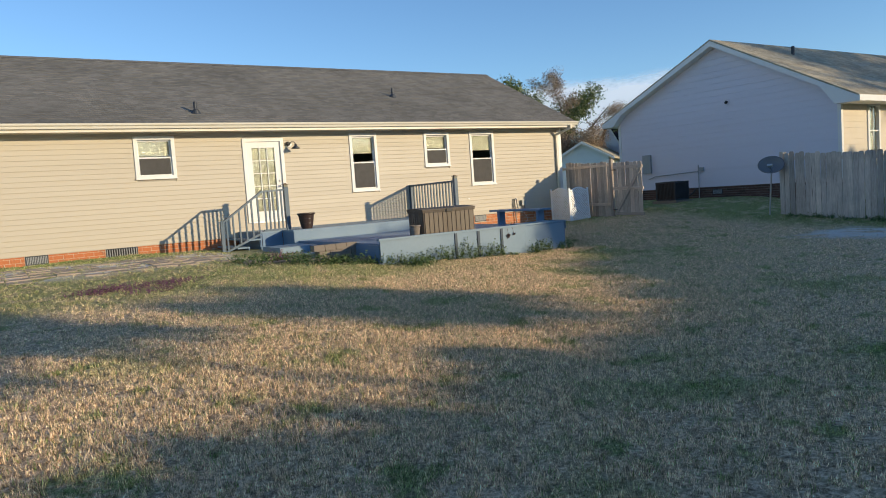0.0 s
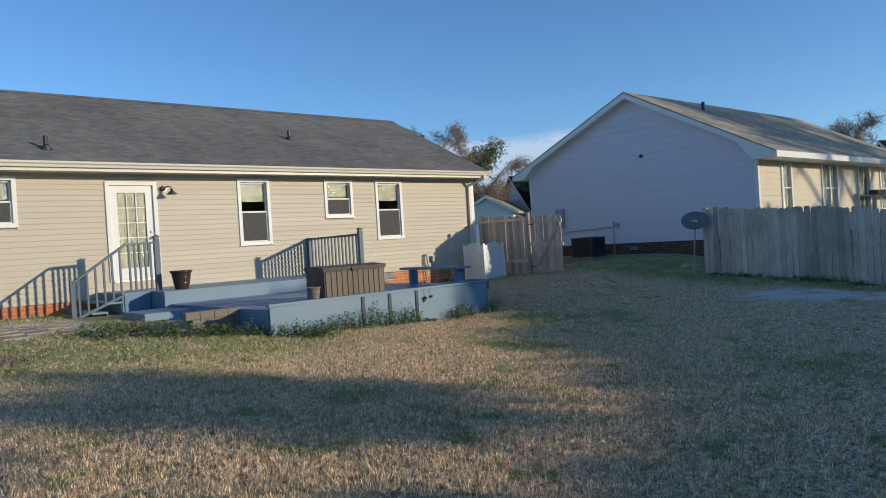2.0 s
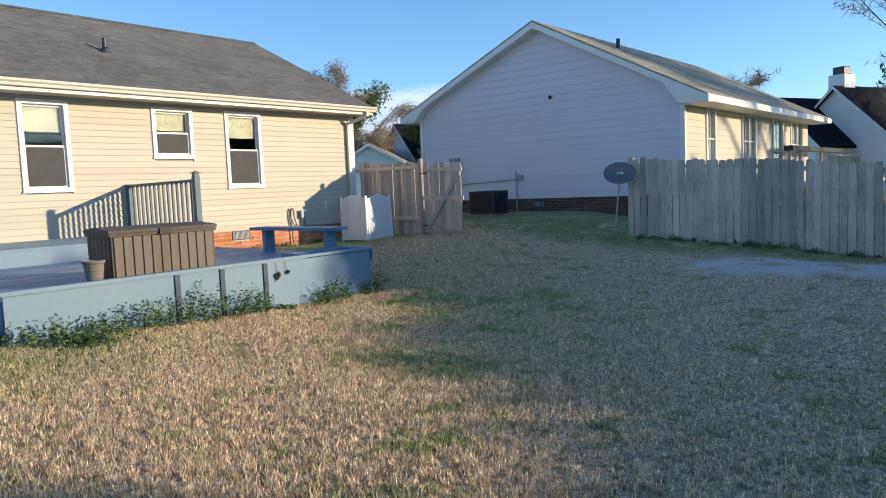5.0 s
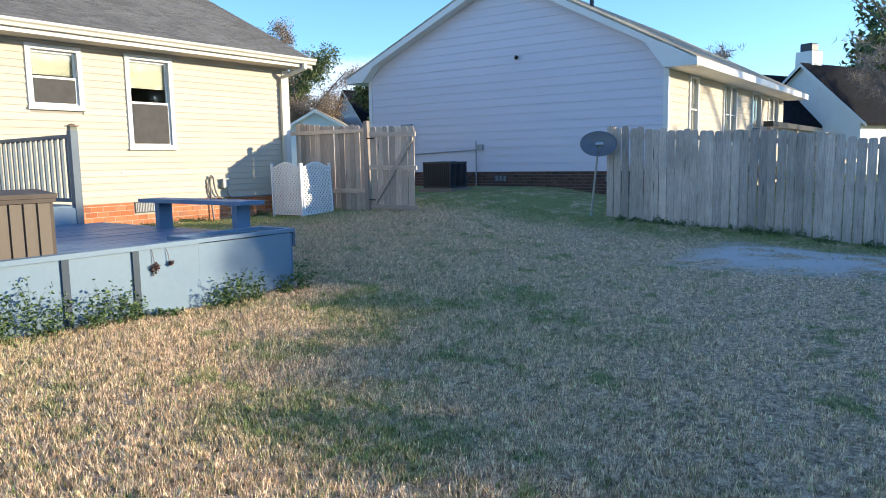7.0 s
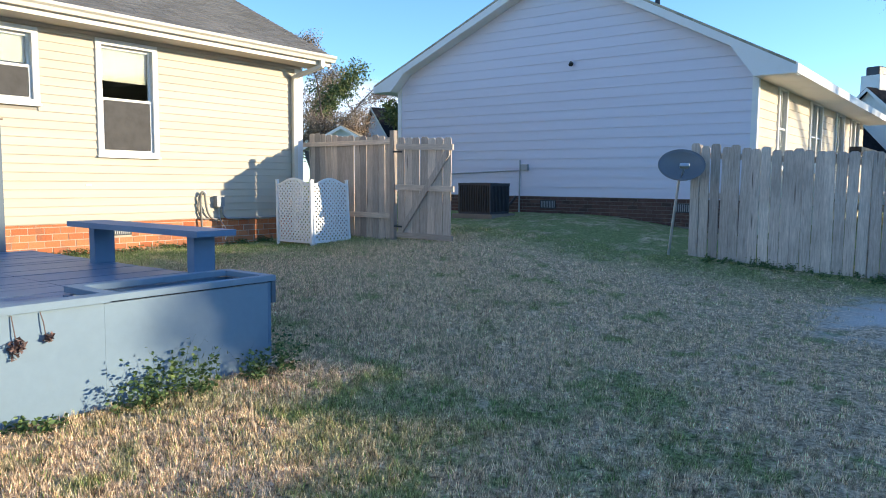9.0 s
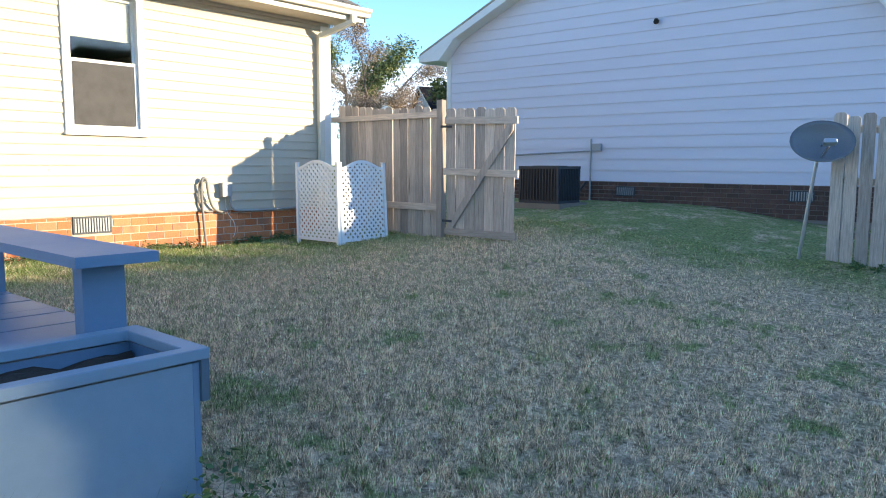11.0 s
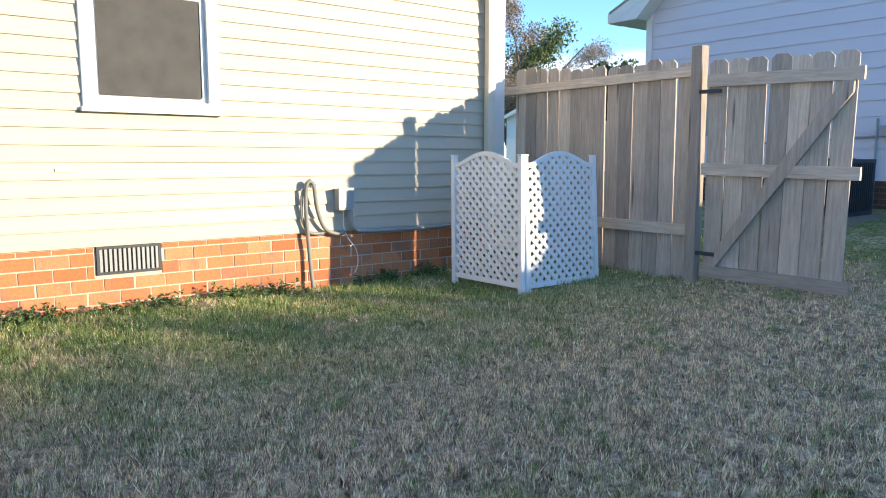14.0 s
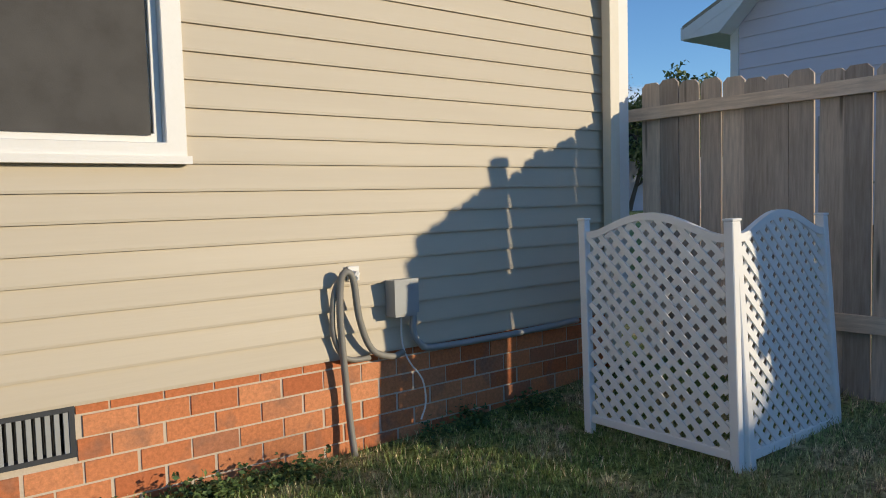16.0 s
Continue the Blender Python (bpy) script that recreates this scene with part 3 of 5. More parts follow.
    leaf = part("door", soften(wall_with_holes(a2, b2, c + 0.03, d2, glass, 0.0, 0.045, box), 0.003), M_WHITE, h, "white door with gridded glass")
    part("pane", cube(glass[0][0], glass[0][1], 0.02, 0.025, glass[0][2], glass[0][3]), M_GLASS, leaf).visible_shadow = False
    part("curtain", cube(glass[0][0], glass[0][1], 0.034, 0.04, glass[0][2], glass[0][3]), M_BLIND, leaf)
    gw, gh = (glass[0][1] - glass[0][0]) / 3, (glass[0][3] - glass[0][2]) / 5
    for k in (1, 2):
        part("muntin", cube(glass[0][0] + k * gw - 0.011, glass[0][0] + k * gw + 0.011, 0.008, 0.02, glass[0][2], glass[0][3]), M_WHITE, leaf)
    for k in range(1, 5):
        part("muntin", cube(glass[0][0], glass[0][1], 0.006, 0.019, glass[0][2] + k * gh - 0.011, glass[0][2] + k * gh + 0.011), M_WHITE, leaf)
    part("knob", lathe(bmesh.new(), [(0.012, 0), (0.012, 0.03), (0.028, 0.04), (0.03, 0.06), (0.02, 0.075), (0.004, 0.078)], 14, Matrix.Translation((b2 - 0.07, 0, 1.72)) @ pose(0, 0, 0, 90)), M_STEEL, leaf, smooth=True)
    part("deadbolt", lathe(bmesh.new(), [(0.026, 0), (0.026, 0.02), (0.015, 0.024), (0.004, 0.025)], 14, Matrix.Translation((b2 - 0.07, 0, 1.86)) @ pose(0, 0, 0, 90)), M_STEEL, leaf, smooth=True)
    part("threshold", cube(a + 0.09, b - 0.09, -0.06, 0.1, c - 0.02, c + 0.028, 0.004), M_STEEL, h)
    # roof vents
    for x, y in ((-5.3, 1.55), (-11.85, 0.12)):
        zz = eave_z + slope * (y - eave_y)
        v = part("roof_vent", rod(bmesh.new(), [(x, y, zz - 0.05), (x, y, zz + 0.28)], 0.045, n=12), M_IRON, h, "dark plumbing vent pipe")
        part("flashing", lathe(bmesh.new(), [(0.15, -0.02), (0.10, 0.03), (0.05, 0.10), (0.05, 0.11)], 12, Matrix.Translation((x, y, zz)) @ pose(0, 0, 0, 26)), M_IRON, v)
    return h


HOUSE = house()


def neighbour():
    """The house next door: shaded gable towards the yard, sunlit back wall."""
    h = thing("house", "neighbouring house with grey-beige lap siding gable and brown roof", "house")
    X, Y0, Y1, AP = 6.06, -6.42, 2.70, -2.06
    top, right, left = 5.80, 0.525, 0.44
    bot = 0.78
    fall = lambda y: right * (AP - y) if y < AP else left * (y - AP)
    line = lambda y: top - fall(y)
    bm = bmesh.new()
    prism(bm, [(X + 0.02, Y0, -0.2), (X + 0.02, Y1, -0.2), (X + 0.02, Y1, line(Y1)), (X + 0.02, AP, top), (X + 0.02, Y0, line(Y0))], (0.12, 0, 0))
    g = part("gable_wall", bm, M_SHEATH, h, "shaded grey-beige lap siding")
    z = bot
    while z < top - 0.05:
        t = z + 0.217
        ext = min(Y1, AP + (top - z) / left), max(Y0, AP - (top - z) / right)
        bm = bmesh.new()
        up = min(Y1, AP + max(0.02, top - t) / left), max(Y0, AP - max(0.02, top - t) / right)
        v = [(X, ext[1], z), (X, ext[0], z), (X + 0.016, up[0], t + 0.004), (X + 0.016, up[1], t + 0.004), (X + 0.02, ext[1], z), (X + 0.02, ext[0], z)]
        vs = [bm.verts.new(p) for p in v]
        bm.faces.new((vs[0], vs[1], vs[2], vs[3]))
        bm.faces.new((vs[0], vs[4], vs[5], vs[1]))
        part("siding_board", bm, M_SIDING2, g)
        z = t
    for y in (Y0, Y1):
        s_ = 1 if y == Y0 else -1
        part("corner_board", cube(X - 0.014, X + 0.10, y - 0.02 * s_ if s_ > 0 else y - 0.10, y + 0.10 if s_ > 0 else y + 0.02, bot - 0.02, line(y) + 0.02, 0.003), M_WHITE, h)
    # back wall
    XE = 19.3
    wins = [(7.72, 8.40, 1.45, 3.12), (10.9, 12.25, 1.45, 3.12), (14.3, 15.5, 0.9, 3.12), (16.7, 18.25, 1.45, 3.12)]
    bk = part("back_wall", wall_with_holes(X + 0.1, XE, -0.2, 3.2, wins, Y0 + 0.02, Y0 + 0.14, box), M_SIDING3, h, "sunlit cream siding")
    z = bot
    while z < 3.15:
        t = min(z + 0.18, 3.2)
        for a, b in cut_rows(X + 0.101, XE, [(w[0], w[1]) for w in wins if w[2] < t - 0.02 and w[3] > z + 0.02]):
            part("siding_board", prism(bmesh.new(), [(a, Y0 + 0.02, z), (a, Y0, z), (a, Y0 + 0.015, t), (a, Y0 + 0.02, t)], (b - a, 0, 0)), M_SIDING3, bk)
        z = t
    for a, b, c, d in wins:
        n = 2 if b - a > 1.2 else 1
        w = part("window", soften(wall_with_holes(a - 0.06, b + 0.06, c - 0.06, d + 0.06, [(a + 0.04 + k * (b - a) / n, a + (k + 1) * (b - a) / n - 0.04, c + 0.04, d - 0.04) for k in range(n)], Y0 - 0.03, Y0 + 0.08, box), 0.004), M_WHITE, h)
        part("pane", cube(a, b, Y0 + 0.04, Y0 + 0.046, c, d), M_GLASS, w).visible_shadow = False
        part("blind", cube(a, b, Y0 + 0.12, Y0 + 0.125, c, d), M_BLIND, w)
        part("meeting_rail", cube(a, b, Y0 + 0.0, Y0 + 0.035, (c + d) / 2 - 0.02, (c + d) / 2 + 0.02), M_WHITE, w)
        for k in range(n):
            part("muntin", cube(a + (k + 0.5) * (b - a) / n - 0.01, a + (k + 0.5) * (b - a) / n + 0.01, Y0 + 0.012, Y0 + 0.034, c, d), M_WHITE, w)
    part("end_wall", cube(XE - 0.12, XE, Y0 + 0.14, Y1, -0.2, 3.2), M_SIDING3, h)
    part("front_wall", cube(X + 0.141, XE - 0.12, Y1 - 0.12, Y1, -0.2, 3.2), M_SIDING3, h)
    # roof
    x0, x1 = X - 0.34, XE + 0.5
    ra = top + 0.20
    zR = lambda y: ra - fall(y)
    ya, yb = -7.15, 3.28
    bm = bmesh.new()
    prism(bm, [(x0, ya, zR(ya)), (x0, AP, ra), (x0, yb, zR(yb)), (x0, yb, zR(yb) - 0.05), (x0, AP, ra - 0.055), (x0, ya, zR(ya) - 0.05)], (x1 - x0, 0, 0))
    roof = part("roof", bm, M_ROOF2, h, "brown-grey shingles with tree shade")
    part("roof_vent", rod(bmesh.new(), [(9.0, -3.2, zR(-3.2) - 0.05), (9.0, -3.2, zR(-3.2) + 0.3)], 0.06, n=10), M_IRON, h)
    for y in (ya, yb):
        part("rake_board", prism(bmesh.new(), [(x0, y, zR(y) - 0.055), (x0, AP, ra - 0.06), (x0, AP, ra - 0.235), (x0, y, zR(y) - 0.21)], (0.025, 0, 0)), M_WHITE, h)
        part("rake_soffit", prism(bmesh.new(), [(x0 + 0.026, y, zR(y) - 0.20), (x0 + 0.026, AP, ra - 0.225), (x0 + 0.026, AP, ra - 0.24), (x0 + 0.026, y, zR(y) - 0.215)], (X - x0 - 0.03, 0, 0)), M_WHITE, h)
    # boxed eave returns
    for y, w in ((ya, Y0), (yb, Y1)):
        zb = zR(y) - 0.17
        pts = [(x0 + 0.004, y, zR(y) - 0.19), (x0 + 0.004, y, zb - 0.03), (x0 + 0.004, w, zb - 0.03), (x0 + 0.004, w + (0.45 if w < 0 else -0.45), zR(w + (0.45 if w < 0 else -0.45)) - 0.22)]
        part("eave_return", prism(bmesh.new(), pts, (X - x0 - 0.02, 0, 0)), M_WHITE, h)
        part("eave_soffit", cube(X - 0.3, x1, min(y, w), max(y, w), zb - 0.028, zb - 0.012), M_WHITE, h)
    part("fascia", cube(x0, x1, ya - 0.03, ya, zR(ya) - 0.20, zR(ya) - 0.02), M_WHITE, h)
    part("fascia", cube(x0, x1, yb, yb + 0.03, zR(yb) - 0.20, zR(yb) - 0.02), M_WHITE, h)
    # wall fittings
    part("gable_light", rod(bmesh.new(), [(X, -2.43, 3.75), (X - 0.06, -2.43, 3.76), (X - 0.12, -2.46, 3.72)], 0.035, 0.05), M_BLACK, h)
    bx = part("meter_box", cube(X - 0.10, X, 1.06, 1.45, 1.44, 2.17, 0.01), M_GREYBOX, h, "grey electrical meter box")
    bx2 = part("junction_box", cube(X - 0.08, X, -1.36, -1.18, 1.38, 1.52, 0.008), M_GREYBOX, h)
    part("conduit", rod(bmesh.new(), [(X - 0.03, -1.13, 0.3), (X - 0.03, -1.13, 1.5), (X - 0.03, -1.13, 1.62)], 0.018), M_GREYBOX, h)
    part("conduit", rod(bmesh.new(), [(X - 0.03, -1.13, 1.38), (X - 0.03, 0.9, 1.30), (X - 0.03, 1.2, 1.2)], 0.016), M_GREYBOX, h)
    return h


NEXT_DOOR = neighbour()


# ---- house fittings ----
def foundation_vent(parent, x0, x1, z0, z1, flip=None):
    bm = wall_with_holes(x0, x1, z0, z1, [(x0 + 0.02, x1 - 0.02, z0 + 0.02, z1 - 0.02)], -0.012, 0.05, box)
    v = part("foundation_vent", bm, M_IRON, parent, "dark louvred crawl-space vent")
    n = 13
    for k in range(n):
        x = x0 + 0.03 + (x1 - x0 - 0.06) * k / (n - 1)
        part("slat", cube(x - 0.009, x + 0.009, -0.008, 0.01, z0 + 0.02, z1 - 0.02), M_GREYBOX, v)
    part("backing", cube(x0 + 0.02, x1 - 0.02, 0.04, 0.045, z0 + 0.02, z1 - 0.02), M_BLACK, v)
    return v


def lamp_on_wall():
    t = thing("wall_lamp", "small bronze barn lamp with white round camera beside the door", "lamp", Matrix.Translation((-9.52, -0.02, 2.80)))
    part("back_plate", lathe(bmesh.new(), [(0.07, 0), (0.07, 0.02), (0.02, 0.03)], 16, pose(0, 0, 0, 90)), M_WHITE, t)
    part("arm", rod(bmesh.new(), [(0, -0.02, 0), (0.02, -0.12, 0.06), (0.06, -0.22, 0.05), (0.08, -0.26, -0.02)], 0.012), M_IRON, t)
    part("shade", lathe(bmesh.new(), [(0.025, 0.05), (0.035, 0.0), (0.12, -0.075), (0.115, -0.078), (0.03, -0.01)], 18, Matrix.Translation((0.08, -0.26, -0.05))), M_IRON, t, "dark bronze shade", True)
    part("lens", lathe(bmesh.new(), [(0.06, 0), (0.055, 0.03), (0.03, 0.045), (0.004, 0.046)], 16, pose(-0.04, -0.03, 0.02, 90)), M_BLACK, t)


def hose_and_boxes():
    t = thing("garden_hose", "grey garden hose draped over the tap on the siding", "hose")
    x = -1.93
    pts = [(-1.60, -0.05, 0.455), (-1.68, -0.06, 0.445), (-1.80, -0.07, 0.50), (-1.87, -0.08, 0.66), (-1.90, -0.09, 0.84), (-1.93, -0.09, 0.89), (-1.965, -0.085, 0.86), (-1.975, -0.08, 0.70), (-1.96, -0.07, 0.50), (-1.94, -0.06, 0.30), (-1.93, -0.07, 0.12), (-1.925, -0.09, 0.0)]
    part("hose", rod(bmesh.new(), smooth_path(pts), 0.017, n=8), M_HOSE, t, smooth=True)
    part("loop", rod(bmesh.new(), smooth_path([(-1.93, -0.06, 0.88), (-1.99, -0.06, 0.80), (-2.0, -0.05, 0.62), (-1.96, -0.05, 0.50), (-1.90, -0.05, 0.46), (-1.80, -0.05, 0.455)]), 0.014, n=8), M_HOSE, t, smooth=True)
    b = thing("tap", "white outdoor tap on the siding", "tap")
    part("spout", rod(bmesh.new(), [(-1.87, -0.02, 0.875), (-1.87, -0.07, 0.875), (-1.90, -0.10, 0.86)], 0.016), M_WHITE, b)
    part("flange", cube(-1.895, -1.835, -0.035, -0.02, 0.84, 0.91, 0.004), M_WHITE, b)
    e = thing("electrical_box", "grey electrical box on the siding beside the hose", "electrical box")
    part("case", cube(-1.68, -1.55, -0.11, -0.021, 0.645, 0.825, 0.008), M_GREYBOX, e)
    part("cover", cube(-1.687, -1.543, -0.118, -0.108, 0.66, 0.832, 0.005), M_GREYBOX, e)
    part("conduit", rod(bmesh.new(), smooth_path([(-1.54, -0.06, 0.65), (-1.54, -0.06, 0.55), (-1.50, -0.06, 0.485), (-1.42, -0.06, 0.455), (-1.0, -0.05, 0.445), (-0.6, -0.05, 0.45), (-0.30, -0.05, 0.46)]), 0.018), M_GREYBOX, e, smooth=True)
    part("wire", rod(bmesh.new(), smooth_path([(-1.60, -0.04, 0.64), (-1.605, -0.05, 0.5), (-1.57, -0.06, 0.40), (-1.50, -0.07, 0.30), (-1.49, -0.08, 0.18), (-1.53, -0.09, 0.10)]), 0.005, n=5), M_WHITE, e)


def smooth_path(pts, k=4):
    """Catmull-Rom points through the given ones."""
    p = [Vector(q) for q in pts]
    p = [2 * p[0] - p[1]] + p + [2 * p[-1] - p[-2]]
    out = []
    for a, b, c, d in zip(p, p[1:], p[2:], p[3:]):
        for i in range(k):
            t = i / k
            out.append(0.5 * ((2 * b) + (c - a) * t + (2 * a - 5 * b + 4 * c - d) * t * t + (3 * b - a - 3 * c + d) * t ** 3))
    return out + [p[-2]]


part("wall_plate", cube(-3.78, -3.70, -0.026, -0.018, 0.985, 1.01), M_WHITE, HOUSE, "small white wall plate")
VENTS = [(-3.555, -3.115), (-14.25, -13.55), (-15.9, -15.45), (-6.2, -5.75)]
for a_, b_ in VENTS:
    foundation_vent(HOUSE, a_, b_, 0.262, 0.462)
lamp_on_wall()
hose_and_boxes()


# ---- deck ----
DECK_Z, TOP_Z = 0.345, 0.60


def railing(t, p, q, base, top, n, post=False):
    """Rails and square balusters from p to q (x, y), their heights given at both ends."""
    p, q = Vector((*p, 0)), Vector((*q, 0))
    d = q - p
    turn = Matrix.Translation(p) @ Matrix.Rotation(math.atan2(d.y, d.x), 4, 'Z')
    L = d.length
    for z, w, hgt in ((top, 0.05, 0.045), (base, 0.03, 0.05)):
        bm = bmesh.new()
        prism(bm, [(0, -w, z[0] - hgt), (L, -w, z[1] - hgt), (L, -w, z[1]), (0, -w, z[0])], (0, 2 * w, 0), turn)
        part("rail", bm, M_SLATE, t)
    for k in range(n):
        u = (k + 0.7) / (n + 0.4)
        x = L * u
        z0, z1 = base[0] + (base[1] - base[0]) * u - 0.02, top[0] + (top[1] - top[0]) * u - 0.03
        part("baluster", box(bmesh.new(), x - 0.018, x + 0.018, -0.018, 0.018, z0, z1, turn), M_SLATE, t)


def post_with_cap(t, x, y, z0, z1, cap=True):
    p = part("post", cube(x - 0.05, x + 0.05, y - 0.05, y + 0.05, z0, z1, 0.005), M_SLATE, t)
    if cap:
        part("cap_lamp", cube(x - 0.045, x + 0.045, y - 0.045, y + 0.045, z1, z1 + 0.055, 0.004), M_BLIND, p, "cream solar lamp body")
        bm = bmesh.new()
        prism(bm, [(x - 0.068, y - 0.068, z1 + 0.055), (x + 0.068, y - 0.068, z1 + 0.055), (x + 0.068, y + 0.068, z1 + 0.055), (x - 0.068, y + 0.068, z1 + 0.055)], (0, 0, 0.012))
        part("cap", bm, M_BRONZE, p, "brown bronze cap")
        part("cap_top", lathe(bmesh.new(), [(0.05, 0), (0.045, 0.012), (0.012, 0.026)], 4, Matrix.Translation((x, y, z1 + 0.067)) @ pose(0, 0, 0, 0, 0, 45)), M_BRONZE, p)
    else:
        part("cap", cube(x - 0.058, x + 0.058, y - 0.058, y + 0.058, z1, z1 + 0.02, 0.005), M_SLATE, p)


def deck():
    d = thing("deck", "blue-grey painted wooden deck with two levels against the house", "deck")
    x0, x1, y0, y1 = -10.44, -5.56, -6.34, -2.42
    edge = 0.435
    # lower floor boards, along x
    n = int((y1 - y0) / 0.145)
    me = mesh_of("board", cube(0, x1 - x0 - 1.0, 0.003, 0.139, -0.03, 0, 0.004), M_BLUE)
    for k in range(n):
        share("board", me, d, Matrix.Translation((x0, y0 + 0.015 + k * 0.145, DECK_Z + random.uniform(-0.002, 0.002))))
    me2 = mesh_of("board", cube(0, 0.995, 0.003, 0.139, -0.03, 0, 0.004), M_BLUE)
    for k in range(4, n):
        share("board", me2, d, Matrix.Translation((x1 - 0.995, y0 + 0.015 + k * 0.145, DECK_Z + random.uniform(-0.002, 0.002))))
    # upper floor
    n = int(2.42 / 0.145)
    me3 = mesh_of("board", cube(0, 4.75, 0.003, 0.139, -0.03, 0, 0.004), M_BLUELIGHT)
    for k in range(n):
        share("board", me3, d, Matrix.Translation((-10.55, -2.42 + 0.05 + k * 0.145, TOP_Z)))
    part("landing", cube(-11.1, -10.56, -1.68, -0.05, TOP_Z - 0.03, TOP_Z, 0.004), M_BLUELIGHT, d)
    part("upper_skirt", cube(-10.55, -5.80, -2.40, -2.37, 0.05, TOP_Z - 0.031), M_BLUELIGHT, d, "pale faded blue skirt")
    part("upper_skirt", cube(-5.83, -5.80, -2.365, -0.03, 0.05, TOP_Z - 0.031), M_BLUELIGHT, d)
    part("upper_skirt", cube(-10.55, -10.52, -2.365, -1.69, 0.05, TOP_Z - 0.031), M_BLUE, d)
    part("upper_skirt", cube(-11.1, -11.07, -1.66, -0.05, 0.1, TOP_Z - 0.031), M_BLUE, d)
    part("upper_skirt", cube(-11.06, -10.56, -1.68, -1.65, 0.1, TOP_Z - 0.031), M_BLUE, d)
    # front skirt in panels with dark battens over the joints
    cuts = [x0, -8.69, -8.12, -7.51, -6.86]
    for a, b in zip(cuts, cuts[1:]):
        part("skirt_panel", cube(a + 0.004, b - 0.004, y0 - 0.012, y0 + 0.012, -0.30, edge - 0.044), M_BLUELIGHT, d, "faded blue skirt panel")
    for x in cuts[1:4]:
        part("batten", cube(x - 0.03, x + 0.03, y0 - 0.030, y0 + 0.0, -0.32, edge - 0.043, 0.004), M_BATTEN, d)
    part("edge_board", cube(x0 - 0.02, -6.84, y0 - 0.035, y0 + 0.07, edge - 0.042, edge, 0.004), M_BLUELIGHT, d)
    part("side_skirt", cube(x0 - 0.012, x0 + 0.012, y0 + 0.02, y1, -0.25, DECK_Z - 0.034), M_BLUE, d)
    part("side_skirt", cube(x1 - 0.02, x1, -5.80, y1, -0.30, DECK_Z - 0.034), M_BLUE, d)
    # stairs down along the house at the left end
    for k in range(3):
        xx = -11.1 - 0.28 * k
        zz = TOP_Z - 0.17 * (k + 1) + 0.02
        part("stair_tread", cube(xx - 0.29, xx, -1.66, -0.08, zz - 0.035, zz, 0.004), M_BLUELIGHT, d)
        part("stair_riser", cube(xx - 0.02, xx, -1.64, -0.10, zz - 0.2, zz - 0.036), M_BLUE, d)
    # railings
    post_with_cap(d, -5.85, -2.36, DECK_Z, 1.60)
    post_with_cap(d, -5.85, -0.06, TOP_Z, 1.52, False)
    railing(d, (-5.85, -2.31), (-5.85, -0.11), (TOP_Z + 0.09, TOP_Z + 0.09), (1.55, 1.53), 14)
    post_with_cap(d, -10.36, -1.62, TOP_Z - 0.3, 1.64)
    railing(d, (-10.42, -1.62), (-10.98, -1.62), (TOP_Z + 0.05, TOP_Z + 0.05), (1.60, 1.58), 5)
    railing(d, (-10.98, -1.62), (-11.98, -1.62), (TOP_Z + 0.02, 0.20), (1.58, 0.90), 6)
    part("post", cube(-12.02, -11.94, -1.66, -1.58, gz(-12, -1.6) - 0.1, 0.93, 0.004), M_SLATE, d)
    return d


def planter():
    """The trough at the deck's corner, with soil."""
    t = thing("planter_box", "blue-grey painted wooden planter with dark soil at the deck corner", "planter")
    x0, x1, y0, y1, top = -6.86, -5.69, -6.352, -5.86, 0.435
    bot = -0.30
    part("front_panel", cube(x0 - 0.003, x1 - 0.03, y0, y0 + 0.022, bot, top - 0.05), M_BLUELIGHT, t)
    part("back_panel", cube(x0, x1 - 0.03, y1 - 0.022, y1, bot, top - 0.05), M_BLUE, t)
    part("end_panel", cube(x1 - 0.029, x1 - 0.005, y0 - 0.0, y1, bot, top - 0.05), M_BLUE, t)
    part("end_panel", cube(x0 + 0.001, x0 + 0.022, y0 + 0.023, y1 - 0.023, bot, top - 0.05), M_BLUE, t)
    part("rim", soften(wall_with_holes(x0 + 0.02, x1 + 0.03, y0 - 0.015, y1 + 0.03, [(x0 + 0.10, x1 - 0.045, y0 + 0.045, y1 - 0.045)], top - 0.04, top, lambda bm, a, b, c, d, e, f: box(bm, a, b, e, f, c, d)), 0.003), M_BLUELIGHT, t)
    part("corner_trim", cube(x1 - 0.004, x1 + 0.026, y0 - 0.014, y0 + 0.05, top - 0.19, top - 0.041, 0.003), M_SLATE, t)
    v, f = [], []
    n = 14
    for j in range(n):
        for i in range(n):
            v.append((x0 + 0.03 + (x1 - x0 - 0.07) * i / (n - 1), y0 + 0.03 + (y1 - y0 - 0.06) * j / (n - 1), top - 0.09 + random.uniform(-0.02, 0.02)))
    for j in range(n - 1):
        for i in range(n - 1):
            f.append((j * n + i, j * n + i + 1, j * n + n + i + 1, j * n + n + i))
    soup("soil", v, f, M_SOIL, t, "dark potting soil")


def bench():
    t = thing("bench", "plain blue-grey painted plank bench on the deck edge", "bench")
    part("seat", cube(-5.84, -5.50, -5.72, -3.78, 0.665, 0.71, 0.006), M_BLUE, t)
    for y in (-5.52, -4.05):
        part("leg", cube(-5.745, -5.565, y - 0.02, y + 0.07, DECK_Z - (0.0 if y > -5 else 0.0), 0.664, 0.006), M_BLUE, t)


